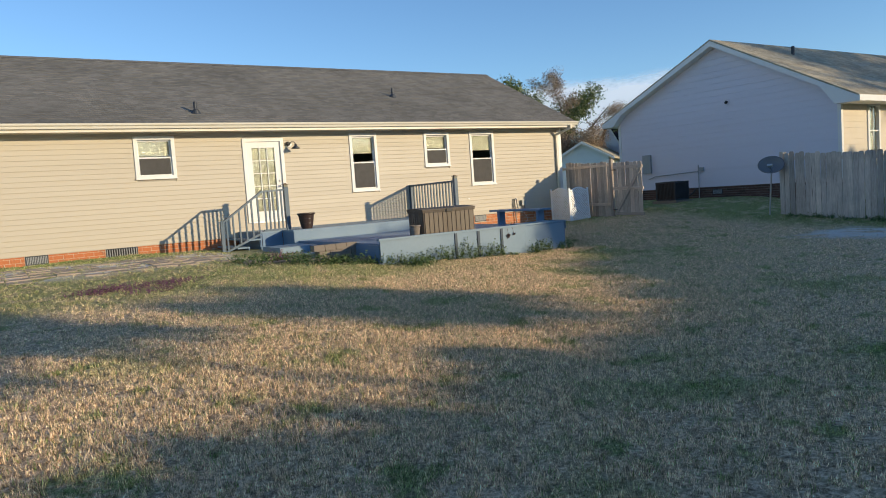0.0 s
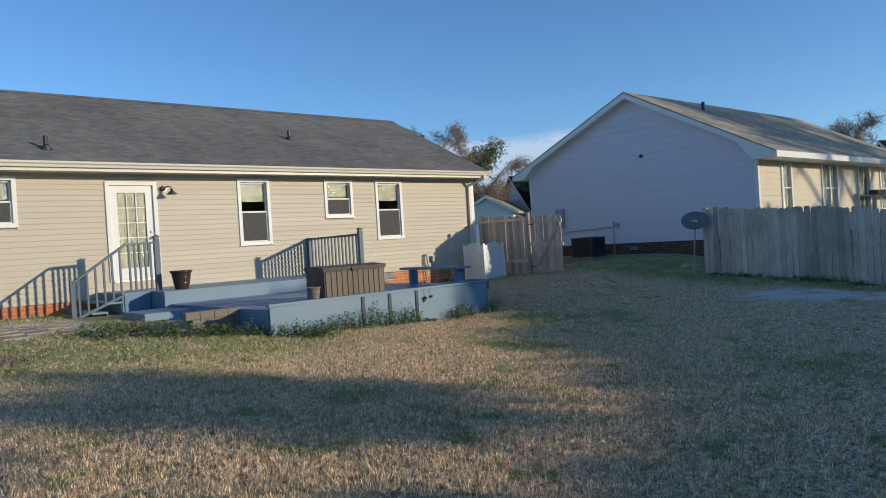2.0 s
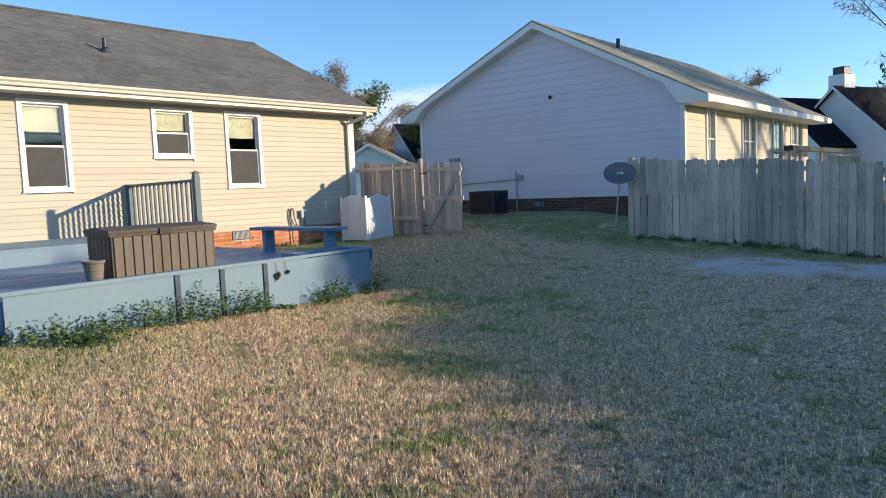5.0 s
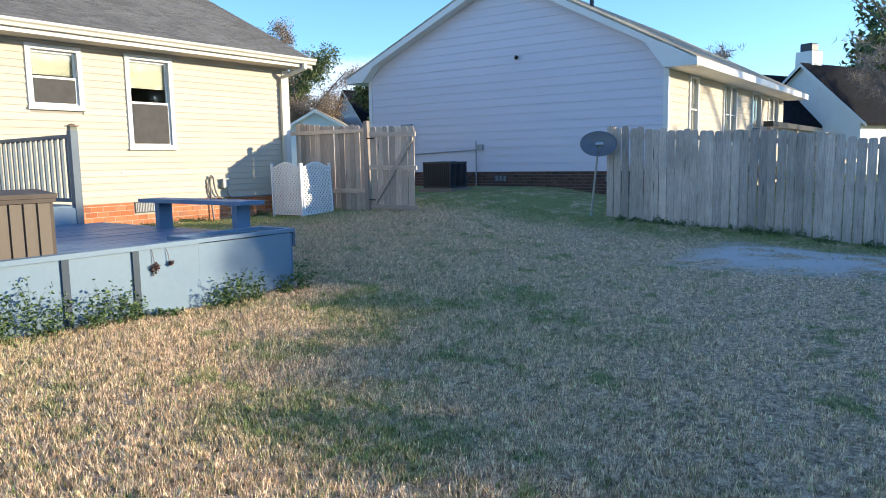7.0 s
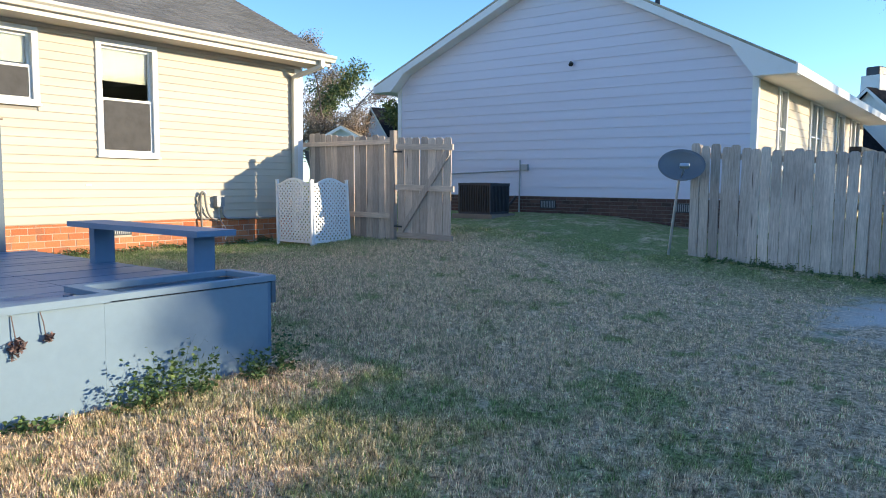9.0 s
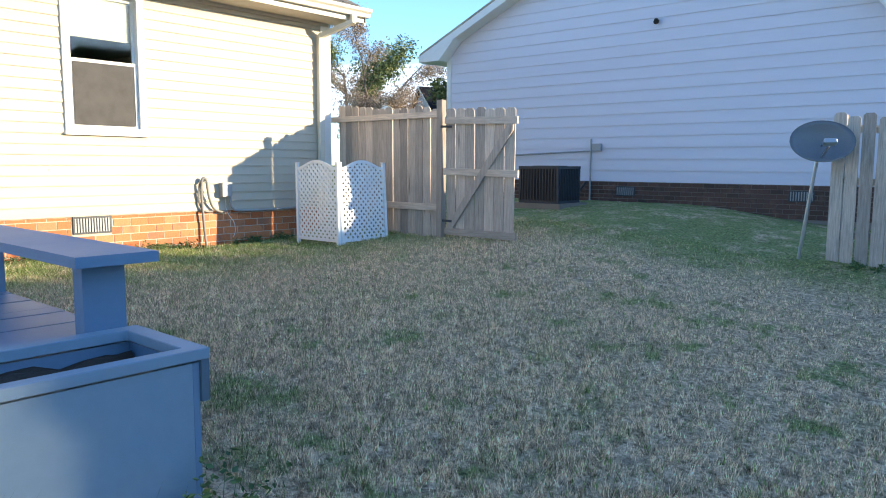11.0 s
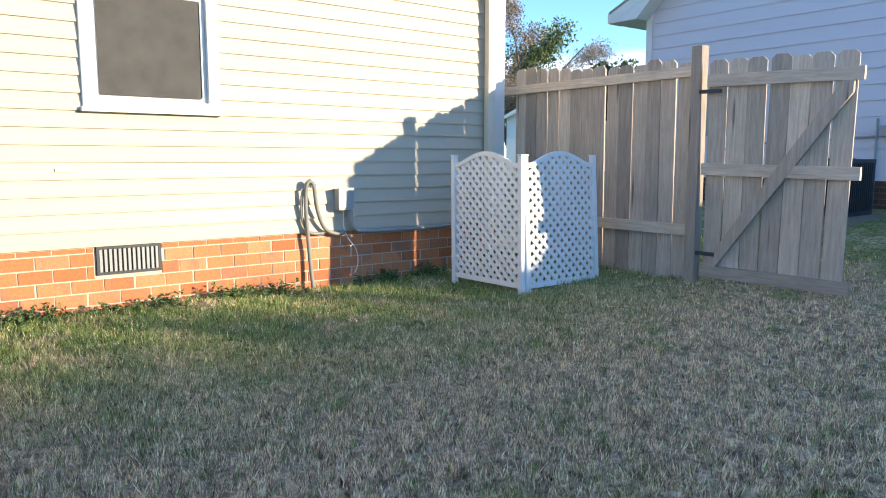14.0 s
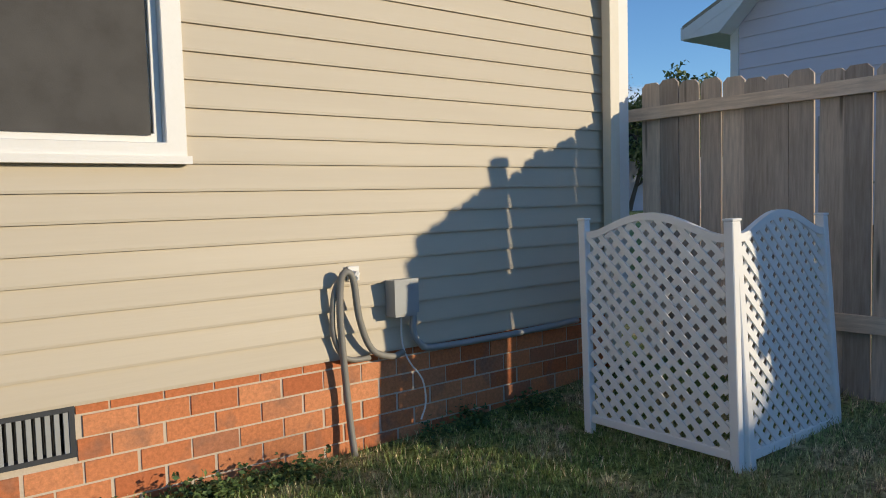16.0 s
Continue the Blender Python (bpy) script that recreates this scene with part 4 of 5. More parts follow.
def deck_box():
    t = thing("deck_box", "brown resin deck storage box with closed lid", "storage box", Matrix.Translation((-8.64, -5.80, DECK_Z)) @ pose(0, 0, 0, 0, 0, -7))
    w, dp, hg = 0.58, 0.36, 0.535
    part("body", cube(-w, w, -dp, dp, 0, hg, 0.012), M_RESIN, t)
    n = 11
    for k in range(n):
        a = -w + 0.02 + (2 * w - 0.04) * k / n
        part("panel", cube(a + 0.008, a + (2 * w - 0.04) / n - 0.008, -dp - 0.014, -dp, 0.03, hg - 0.04, 0.005), M_RESINT, t)
        part("panel", cube(a + 0.008, a + (2 * w - 0.04) / n - 0.008, dp, dp + 0.014, 0.03, hg - 0.04, 0.005), M_RESINT, t)
    for k in range(6):
        b = -dp + 0.02 + (2 * dp - 0.04) * k / 6
        for s in (-1, 1):
            part("panel", cube(s * w - (0.014 if s < 0 else 0), s * w + (0.014 if s > 0 else 0), b + 0.008, b + (2 * dp - 0.04) / 6 - 0.008, 0.03, hg - 0.04, 0.005), M_RESIN, t)
    bm = bmesh.new()
    prism(bm, [(-w - 0.03, -dp - 0.03, hg), (-w - 0.03, dp + 0.03, hg), (-w - 0.03, dp + 0.03, hg + 0.04), (-w - 0.03, 0.05, hg + 0.065), (-w - 0.03, -dp - 0.03, hg + 0.035)], (2 * w + 0.06, 0, 0))
    lid = part("lid", soften(bm, 0.008), M_RESIN, t, "brown moulded lid")
    part("hasp", cube(-0.07, 0.07, -dp - 0.05, -dp - 0.03, hg - 0.035, hg + 0.03, 0.006), M_BLACK, lid)
    for x in (-0.32, 0.32):
        part("hinge", cube(x - 0.06, x + 0.06, dp + 0.01, dp + 0.045, hg + 0.01, hg + 0.06, 0.006), M_RESIN, lid)
    for z in (0.0, hg - 0.035):
        part("band", wall_with_holes(-w - 0.02, w + 0.02, -dp - 0.022, dp + 0.022, [(-w + 0.01, w - 0.01, -dp + 0.01, dp - 0.01)], z, z + 0.032, lambda bm, a, b, c, d, e, f: box(bm, a, b, e, f, c, d)), M_RESIN, t)


def flower_pot(x, y, z, r0, r1, h, mat, label):
    t = thing("flower_pot", label, "flower pot", Matrix.Translation((x, y, z)))
    wall = lambda k: r0 + (r1 - r0) * k ** 0.8
    part("pot", lathe(bmesh.new(), [(r0 * 0.96, 0), (r0, 0.012), (wall(0.3), h * 0.3), (wall(0.3) + 0.006, h * 0.33), (wall(0.36), h * 0.36), (wall(0.6), h * 0.6), (wall(0.6) + 0.006, h * 0.63), (wall(0.66), h * 0.66), (wall(0.86), h * 0.86), (r1 * 1.02, h * 0.88), (r1 * 1.10, h * 0.93), (r1 * 1.10, h), (r1 * 0.98, h), (r1 * 0.9, h * 0.85), (r0 * 0.9, h * 0.8)], 28), mat, t)
    part("soil", lathe(bmesh.new(), [(r1 * 0.88, h * 0.80), (r1 * 0.5, h * 0.83), (0.01, h * 0.84)], 16), M_SOIL, t)


deck()
planter()
bench()
deck_box()
flower_pot(-10.02, -1.95, TOP_Z, 0.13, 0.20, 0.38, M_POT, "dark brown tapered flower pot on the deck")
flower_pot(-9.42, -6.0, DECK_Z, 0.07, 0.105, 0.27, M_STONE, "small grey flower pot beside the storage box")


def steps_and_blocks():
    s = thing("deck_steps", "blue-grey painted box steps beside the deck", "steps")
    part("lower_step", cube(-11.62, -10.48, -4.25, -3.55, gz(-11, -4) - 0.1, 0.15, 0.006), M_BLUELIGHT, s)
    part("upper_step", cube(-11.35, -10.48, -3.54, -2.44, gz(-11, -3) - 0.1, 0.29, 0.006), M_BLUELIGHT, s)
    rng = random.Random(8)
    b = thing("block_edging", "stacked weathered concrete blocks edging the planting bed", "edging")
    for row in range(3):
        for k in range(4):
            x = -11.35 + 0.235 * k + 0.1 * (row % 2)
            z = gz(-11, -5.2) - 0.05 + row * 0.125
            part("block", soften(box(bmesh.new(), x, x + 0.225, -5.35 + rng.uniform(-.01, .01), -5.15, z, z + 0.12), 0.012), M_STONE, b)
    e = thing("bed_edging", "low rough paving stones edging the weedy bed", "edging")
    for k in range(9):
        x = -12.5 + 0.26 * k
        y = -4.9 - 0.10 * k
        z = gz(x, y)
        m = Matrix.Translation((x, y, z)) @ pose(0, 0, 0, 0, 0, rng.uniform(-25, 5))
        part("stone", soften(box(bmesh.new(), -0.125, 0.125, -0.08, 0.08, -0.05, 0.05 + rng.uniform(0, .025), m), 0.018), M_STONE, e)


steps_and_blocks()


def patio():
    p = thing("patio", "old clay-coloured pavers half sunk in the grass", "patio")
    rng = random.Random(14)
    mes = [mesh_of("paver", cube(-0.19, 0.19, -0.19, 0.19, -0.04, 0.012, 0.008), M_PAVER) for _ in range(2)]
    for i in range(11):
        for j in range(6):
            x, y = -16.7 + 0.40 * i, -4.25 + 0.40 * j
            if rng.random() < 0.2:
                continue
            share("paver", rng.choice(mes), p, Matrix.Translation((x, y, gz(x, y) + rng.uniform(-0.004, 0.012))) @ pose(0, 0, 0, rng.uniform(-2, 2), rng.uniform(-2, 2), rng.uniform(-3, 3)))


patio()


# ---- fences ----
def picket_mesh(w, h, t, mat):
    bm = bmesh.new()
    c = 0.028
    prism(bm, [(0, -w / 2, 0), (0, w / 2, 0), (0, w / 2, h - c), (0, w / 2 - c, h), (0, -w / 2 + c, h), (0, -w / 2, h - c)], (t, 0, 0))
    return mesh_of("picket", bm, mat)


def gate_fence():
    """Short fence from the house corner, rails towards the yard, and its gate."""
    f = thing("fence", "weathered cedar picket fence between house corner and gate", "fence")
    rng = random.Random(5)
    xs = 0.42
    mats = [picket_mesh(0.138, h, 0.018, M_FENCE) for h in (1.80, 1.815, 1.83)]
    y = 0.02 - 0.08
    while y > -2.02:
        share("picket", rng.choice(mats), f, Matrix.Translation((xs + 0.02, y, 0.135 + 0.05 * y + rng.uniform(-0.012, 0.012))) @ pose(0, 0, 0, rng.uniform(-0.5, 0.5), 0, rng.uniform(-1.5, 1.5)))
        y -= 0.143 + rng.choice((0.0, 0.002, 0.006))
    part("rail", cube(xs - 0.022, xs + 0.019, -2.03, 0.25, 1.715, 1.795, 0.004), M_FENCEH, f)
    part("rail", cube(xs - 0.022, xs + 0.019, -2.03, 0.02, 0.46, 0.55, 0.004), M_FENCEH, f)
    part("post", cube(xs - 0.06, xs + 0.03, -2.14, -2.05, gz(xs, -2.1) - 0.1, 1.94, 0.005), M_FENCE, f)
    g = thing("gate", "weathered cedar gate with diagonal brace, slightly sagging", "gate", Matrix.Translation((xs, -2.16, 0.02)) @ pose(0, 0, 0, 1.2, -2.0, 7.5))
    y = -0.08
    low = [picket_mesh(0.138, hh, 0.018, M_FENCE) for hh in (1.66, 1.67, 1.68)]
    while y > -0.96:
        share("picket", rng.choice(low), g, Matrix.Translation((0.02, y, 0.13)) @ pose(0, 0, 0, rng.uniform(-0.5, 0.5)))
        y -= 0.1435 + rng.choice((0.001, 0.003, 0.007))
    for z, a, b in ((1.60, -1.08, 0.0), (0.93, -1.10, 0.02), (0.13, -1.08, 0.0)):
        part("rail", cube(-0.022, 0.019, a, b, z, z + 0.09, 0.004), M_FENCEH, g)
    bm = bmesh.new()
    prism(bm, [(-0.024, -0.03, 0.22), (-0.024, -0.13, 0.22), (-0.024, -1.02, 1.52), (-0.024, -1.02, 1.60), (-0.024, -0.95, 1.60)], (0.04, 0, 0))
    part("brace", bm, M_FENCE, g)
    for z in (0.3, 1.55):
        part("hinge", cube(-0.03, -0.022, -0.12, 0.06, z, z + 0.03), M_IRON, g)


def side_fence():
    f = thing("fence", "tall grey weathered board fence along the side yard", "fence")
    rng = random.Random(6)
    mats = [picket_mesh(0.138, h, 0.018, M_FENCEG) for h in (1.80, 1.82, 1.84)]
    y = -6.34
    k = 0
    while y > -24.0:
        x = 2.90 + 0.02 * math.sin(y)
        m = Matrix.Translation((x + 0.003 * rng.random(), y, gz(x, y) - 0.03 + rng.uniform(-0.012, 0.012))) @ pose(0, 0, 0, rng.uniform(-0.6, 0.6), rng.uniform(-0.6, 0.6), rng.uniform(-2, 2))
        share("picket", rng.choice(mats), f, m)
        y -= 0.143 + rng.choice((0.0, 0.0, 0.003, 0.006, 0.012, 0.018))
        k += 1
    for a in np.arange(-6.3, -24, -2.44):
        b = max(a - 2.44, -24.0)
        for h in (0.30, 0.95, 1.58):
            z0, z1 = gz(2.95, a) + h, gz(2.95, b) + h
            bm = bmesh.new()
            prism(bm, [(2.95, a, z0), (2.95, b, z1), (2.95, b, z1 + 0.088), (2.95, a, z0 + 0.088)], (0.038, 0, 0))
            part("rail", bm, M_FENCEH, f)
        part("post", cube(2.99, 3.08, a - 0.09, a, gz(3, a) - 0.1, gz(3, a) + 1.78, 0.005), M_FENCEG, f)


gate_fence()
side_fence()


# ---- lattice screen ----
def lattice_screen():
    t = thing("lattice_screen", "white plastic lattice privacy screen with two arched panels", "screen")
    bot, side, peak = 0.085, 1.075, 1.15

    def top(u, w):
        k = u / w
        return side - 0.035 + (peak - side + 0.02) * math.sin(math.pi * min(1, max(0, (k - 0.08) / 0.84))) ** 1.2

    def build(origin, deg, w, lean):
        m = Matrix.Translation(origin) @ Matrix(((1, 0, lean[0], 0), (0, 1, lean[1], 0), (0, 0, 1, 0), (0, 0, 0, 1))) @ pose(0, 0, 0, 0, 0, deg)
        for layer, sign in ((0.004, 1), (-0.004, -1)):
            s = -1.4
            while s < 2.1:
                pts = []
                for k in range(0, 400):
                    z = bot + k * 0.003
                    u = s + sign * (z - bot)
                    if 0.03 < u < w - 0.03 and bot + 0.02 < z < top(u, w) - 0.02:
                        pts.append((u, z))
                if len(pts) > 8:
                    (a, b), (c, d) = pts[0], pts[-1]
                    h = 0.0145 * math.sqrt(2) / 2
                    bm = bmesh.new()
                    prism(bm, [(a - h, layer - 0.004, b + h * sign), (a + h, layer - 0.004, b - h * sign), (c + h, layer - 0.004, d - h * sign), (c - h, layer - 0.004, d + h * sign)], (0, 0.008, 0), m)
                    part("slat", bm, M_LATTICE, t)
                s += 0.083
        bm = bmesh.new()
        n = 16
        for k in range(n):
            u0, u1 = w * k / n, w * (k + 1) / n
            prism(bm, [(u0, -0.014, top(u0, w) - 0.035), (u1, -0.014, top(u1, w) - 0.035), (u1, -0.014, top(u1, w)), (u0, -0.014, top(u0, w))], (0, 0.028, 0), m)
        part("arched_rail", weld(bm), M_LATTICE, t)
        part("bottom_rail", soften(box(bmesh.new(), 0.0, w, -0.013, 0.013, bot - 0.015, bot + 0.025, m), 0.003), M_LATTICE, t)
        for u in (0.0, w):
            part("post", soften(box(bmesh.new(), u - 0.022, u + 0.022, -0.022, 0.022, 0.0, side + 0.02, m), 0.004), M_LATTICE, t)
            part("cap", soften(box(bmesh.new(), u - 0.026, u + 0.026, -0.026, 0.026, side + 0.02, side + 0.032, m), 0.003), M_LATTICE, t)
    build((-0.83, -1.425, 0.0), 91.5, 0.80, (0.03, 0.05))
    build((-0.785, -1.455, 0.0), -1.0, 0.77, (0.03, 0.09))


lattice_screen()


# ---- air conditioner and dish ----
def air_conditioner():
    gx = gz(4.3, -1.3)
    t = thing("air_conditioner", "dark grey outdoor air conditioner with vertical slats on a pad", "air conditioner", Matrix.Translation((4.32, -1.28, gx)) @ pose(0, 0, 0, 0, 0, 3))
    part("pad", cube(-0.50, 0.50, -0.50, 0.50, -0.05, 0.05, 0.01), M_STONE, t)
    part("coil", cube(-0.36, 0.36, -0.36, 0.36, 0.05, 0.66), M_BLACK, t)
    part("base_pan", cube(-0.40, 0.40, -0.40, 0.40, 0.05, 0.10, 0.008), M_IRON, t)
    part("top_cover", cube(-0.41, 0.41, -0.41, 0.41, 0.66, 0.71, 0.015), M_IRON, t)
    for sx, sy in ((-1, -1), (1, -1), (-1, 1), (1, 1)):
        part("corner_post", cube(sx * 0.385 - 0.02, sx * 0.385 + 0.02, sy * 0.385 - 0.02, sy * 0.385 + 0.02, 0.10, 0.66, 0.004), M_IRON, t)
    me = mesh_of("slat", cube(-0.010, 0.010, -0.012, 0.012, 0.10, 0.66), M_IRON)
    for k in range(12):
        u = -0.33 + 0.66 * k / 11
        for m in (Matrix.Translation((u, -0.395, 0)), Matrix.Translation((-0.395, u, 0)), Matrix.Translation((0.395, u, 0))):
            share("slat", me, t, m)
    for k in range(6):
        bm = bmesh.new()
        r = 0.06 + 0.05 * k
        rod(bm, [(r * math.cos(a), r * math.sin(a), 0.715) for a in np.linspace(0, 2 * math.pi, 25)], 0.005, n=5)
        part("fan_guard_ring", bm, M_IRON, t)
    part("line_set", rod(bmesh.new(), smooth_path([(0.40, 0.1, 0.25), (0.7, 0.15, 0.12), (1.2, 0.12, 0.15), (1.66, 0.12, 0.4)]), 0.03), M_BLACK, t)


def satellite_dish():
    x, y = 2.80, -5.98
    g = gz(x, y)
    t = thing("satellite_dish", "grey oval satellite dish on a leaning steel pole", "satellite dish", Matrix.Translation((x, y, g)))
    topp = Vector((-0.14, -0.20, 1.36))
    part("pole", rod(bmesh.new(), [(0, 0, -0.05), topp * 0.5, topp], 0.022, n=10), M_STEEL, t)
    part("bracket", soften(box(bmesh.new(), -0.05, 0.05, -0.05, 0.05, -0.10, 0.06, Matrix.Translation(topp)), 0.01), M_IRON, t)
    face = look((0, 0, 0), (-0.86, -0.42, 0.42))
    m = Matrix.Translation(topp + Vector((-0.03, -0.02, 0.06))) @ face
    bm = bmesh.new()
    rings = []
    for side in (0.0, 0.012):
        for r in np.linspace(0.02, 1, 8):
            rings.append([bm.verts.new(m @ Vector((0.36 * r * math.cos(a), 0.27 * r * math.sin(a), -0.10 * (r * r) - side))) for a in np.linspace(0, 2 * math.pi, 32, endpoint=False)])
    for k in list(range(7)) + list(range(8, 15)):
        for i in range(32):
            bm.faces.new((rings[k][i], rings[k][(i + 1) % 32], rings[k + 1][(i + 1) % 32], rings[k + 1][i]))
    for i in range(32):
        bm.faces.new((rings[7][i], rings[7][(i + 1) % 32], rings[15][(i + 1) % 32], rings[15][i]))
    part("reflector", bm, M_DISH, t, "dark grey oval reflector", True)
    part("feed_arm", rod(bmesh.new(), [m @ Vector((0, -0.18, -0.02)), m @ Vector((0, -0.20, -0.40))], 0.014), M_STEEL, t)
    part("feed_head", soften(box(bmesh.new(), -0.07, 0.07, -0.03, 0.03, -0.06, 0.03, m @ Matrix.Translation((0, -0.17, -0.42))), 0.01), M_STEEL, t)
    part("strut", rod(bmesh.new(), [topp * 0.72, m @ Vector((0, 0.02, 0.01))], 0.01), M_STEEL, t)


air_conditioner()
satellite_dish()


# ---- far houses ----
def far_house(label, ridge_a, ridge_b, half, eave, top, wall, roof, windows=()):
    """A gabled house between two ridge ends (x, y)."""
    h = thing("house", label, "house")
    a, b = Vector((*ridge_a, 0)), Vector((*ridge_b, 0))
    d = b - a
    m = Matrix.Translation(a) @ Matrix.Rotation(math.atan2(d.y, d.x), 4, 'Z')
    L = d.length
    bm = bmesh.new()
    prism(bm, [(0, -half, -0.5), (0, half, -0.5), (0, half, eave), (0, 0, top), (0, -half, eave)], (L, 0, 0), m)
    part("wall", bm, wall, h)
    s = (top - eave) / half
    bm = bmesh.new()
    o = 0.45
    prism(bm, [(-0.3, -half - o, eave - s * o), (-0.3, 0, top), (-0.3, half + o, eave - s * o), (-0.3, half + o, eave - s * o + 0.14), (-0.3, 0, top + 0.16), (-0.3, -half - o, eave - s * o + 0.14)], (L + 0.6, 0, 0), m)
    part("roof", bm, roof, h)
    for y in (-half - o, half + o):
        part("rake_board", prism(bmesh.new(), [(-0.33, y, eave - s * o - 0.06), (-0.33, 0, top - 0.06), (-0.33, 0, top + 0.12), (-0.33, y, eave - s * o + 0.10)], (0.028, 0, 0), m), M_WHITE, h)
    for u, z0, z1, w in windows:
        part("window", soften(box(bmesh.new(), -0.04, 0.02, u - w, u + w, z0, z1, m), 0.01), M_DARK, h)
    return h, m


# cream gable and shed seen between the two houses
far_house("small cream house with brown roof beyond the fence", (22.2, 21.2), (30.4, 26.9), 1.9, 3.2, 4.25, M_WHITE, M_ROOF2)
far_house("distant grey house with dark roof", (30.5, 26.2), (44, 20), 3.6, 3.6, 6.3, M_SIDING2, M_ROOF3)
# gables with black roofs and a chimney
CH, cm = far_house("white house with steep black roof and chimney", (33.9, -4.6), (50.0, -11.5), 3.3, 2.9, 5.9, M_WHITE, M_ROOF3)
far_house("white wing of the black-roofed house", (32.0, -1.9), (40.0, -5.4), 2.5, 2.9, 5.4, M_WHITE, M_ROOF3)
CHIM = part("chimney", soften(box(bmesh.new(), 0.6, 1.6, -0.1, 0.9, 4.6, 6.75, cm), 0.02), M_WHITE, CH)
part("chimney_cap", soften(box(bmesh.new(), 0.75, 1.45, 0.05, 0.75, 6.75, 7.2, cm), 0.05), M_IRON, CHIM)


def porch():
    """The neighbour's back deck rail and dark awning showing over the fence."""
    p = thing("porch", "neighbour's back porch with dark awning and pale rail", "porch")
    part("awning", cube(14.2, 24.0, -7.1, -6.8, 2.0, 2.17, 0.02), M_BLACK, p)
    part("rail", cube(12.2, 17.6, -8.62, -8.56, 1.70, 1.77, 0.005), M_FENCEH, p)
    me = mesh_of("baluster", cube(-0.02, 0.02, -8.61, -8.57, 0.9, 1.70), M_FENCEH)
    for k in range(38):
        share("baluster", me, p, Matrix.Translation((12.25 + k * 0.14, 0, 0)))
    for x in (14.3, 19.0, 23.8):
        part("post", cube(x - 0.05, x + 0.05, -7.0, -6.9, 0.88, 2.0), M_FENCEH, p)
    part("floor", cube(12.1, 24.0, -8.7, -6.45, 0.75, 0.88), M_FENCEH, p)
    for x in (12.2, 15.0, 18.0, 21.0, 23.9):
        part("pier", cube(x - 0.06, x + 0.06, -8.65, -8.53, 0.0, 0.75), M_FENCEH, p)


porch()


# ---- trees ----
def limbs(rng, base, height, r, spread, levels, droop=0.0, lean=(0, 0)):
    """Tapered limbs as a list of (points, r0, r1, level)."""
    out = []

    def grow(p, d, length, rad, level):
        n = 5
        pts = [p.copy()]
        for k in range(n):
            d = (d + Vector((rng.gauss(0, .10), rng.gauss(0, .10), rng.gauss(0, .06) - droop * level * 0.05))).normalized()
            pts.append(pts[-1] + d * length / n)
        out.append((pts, rad, rad * (0.5 if level else 0.35), level))
        if level >= levels:
            return
        kids = rng.randint(5, 7) if level == 0 else rng.randint(3, 5)
        for k in range(kids):
            u = rng.uniform(0.32 if level == 0 else 0.25, 1.0)
            q = pts[min(n - 1, int(u * n))].lerp(pts[min(n, int(u * n) + 1)], u * n % 1)
            a = rng.uniform(0, 2 * math.pi)
            o = Vector((math.cos(a), math.sin(a), 0))
            nd = (d * rng.uniform(0.5, 0.9) + o * rng.uniform(0.5, 1.0) * spread).normalized()
            grow(q, nd, length * rng.uniform(0.42, 0.66), rad * (1 - 0.55 * u) * 0.6, level + 1)
    grow(Vector(base), Vector((lean[0], lean[1], 1)).normalized(), height, r, 0)
    return out


def leaf_cloud(rng, centres, radius, per, size):
    c = np.repeat(np.array([tuple(p) for p in centres]), per, 0)
    n = len(c)
    d = rng.normal(size=(n, 3))
    d /= np.linalg.norm(d, axis=1)[:, None]
    p = c + d * (radius * rng.random(n) ** 0.5)[:, None]
    a, b = rng.normal(size=(n, 3)), rng.normal(size=(n, 3))
    a /= np.linalg.norm(a, axis=1)[:, None]
    b /= np.linalg.norm(b, axis=1)[:, None]
    s = size * rng.uniform(0.5, 1.4, n)[:, None]
    return np.stack([p - a * s * 0.5, p + a * s * 0.5 + b * s * 0.2, p + b * s], 1)


def tree(label, base, height, r, seed, kind, spread=0.9, levels=3, crown=0.75, per=30, size=0.16, first=0.45, lean=(0, 0)):
    rng, nr = random.Random(seed), np.random.default_rng(seed)
    t = thing("tree", label, "tree")
    L = limbs(rng, base, height, r, spread, levels, lean=lean)
    bm = bmesh.new()
    for pts, a, b, lv in L:
        if lv < 3:
            rod(bm, pts, max(a, 0.012), max(b, 0.008), n=7 if lv == 0 else 5 if lv == 1 else 4)
    part("trunk", bm, M_BARK, t)
    ends = [p for pts, _, _, lv in L if lv >= levels - 1 for p in pts[2:] if p.z > base[2] + first * height]
    if kind == "bare":
        tips = [p for pts, _, _, lv in L if lv >= 2 for p in pts[1:]]
        c = np.repeat(np.array([tuple(p) for p in tips]), per, 0)
        n = len(c)
        d = nr.normal(size=(n, 3))
        d[:, 2] += 0.6
        d /= np.linalg.norm(d, axis=1)[:, None]
        ln = nr.uniform(0.3, 1.0, n)[:, None] * crown
        w = nr.normal(size=(n, 3)) * size * 0.05
        tagged(tris("crown", np.stack([c - w, c + w, c + d * ln], 1), M_TWIG, t), kind="stuff")
    else:
        tagged(tris("crown", leaf_cloud(nr, ends, crown, per, size), {"pine": M_PINE, "rust": M_RUSTLEAF}[kind], t), kind="stuff")
    return t


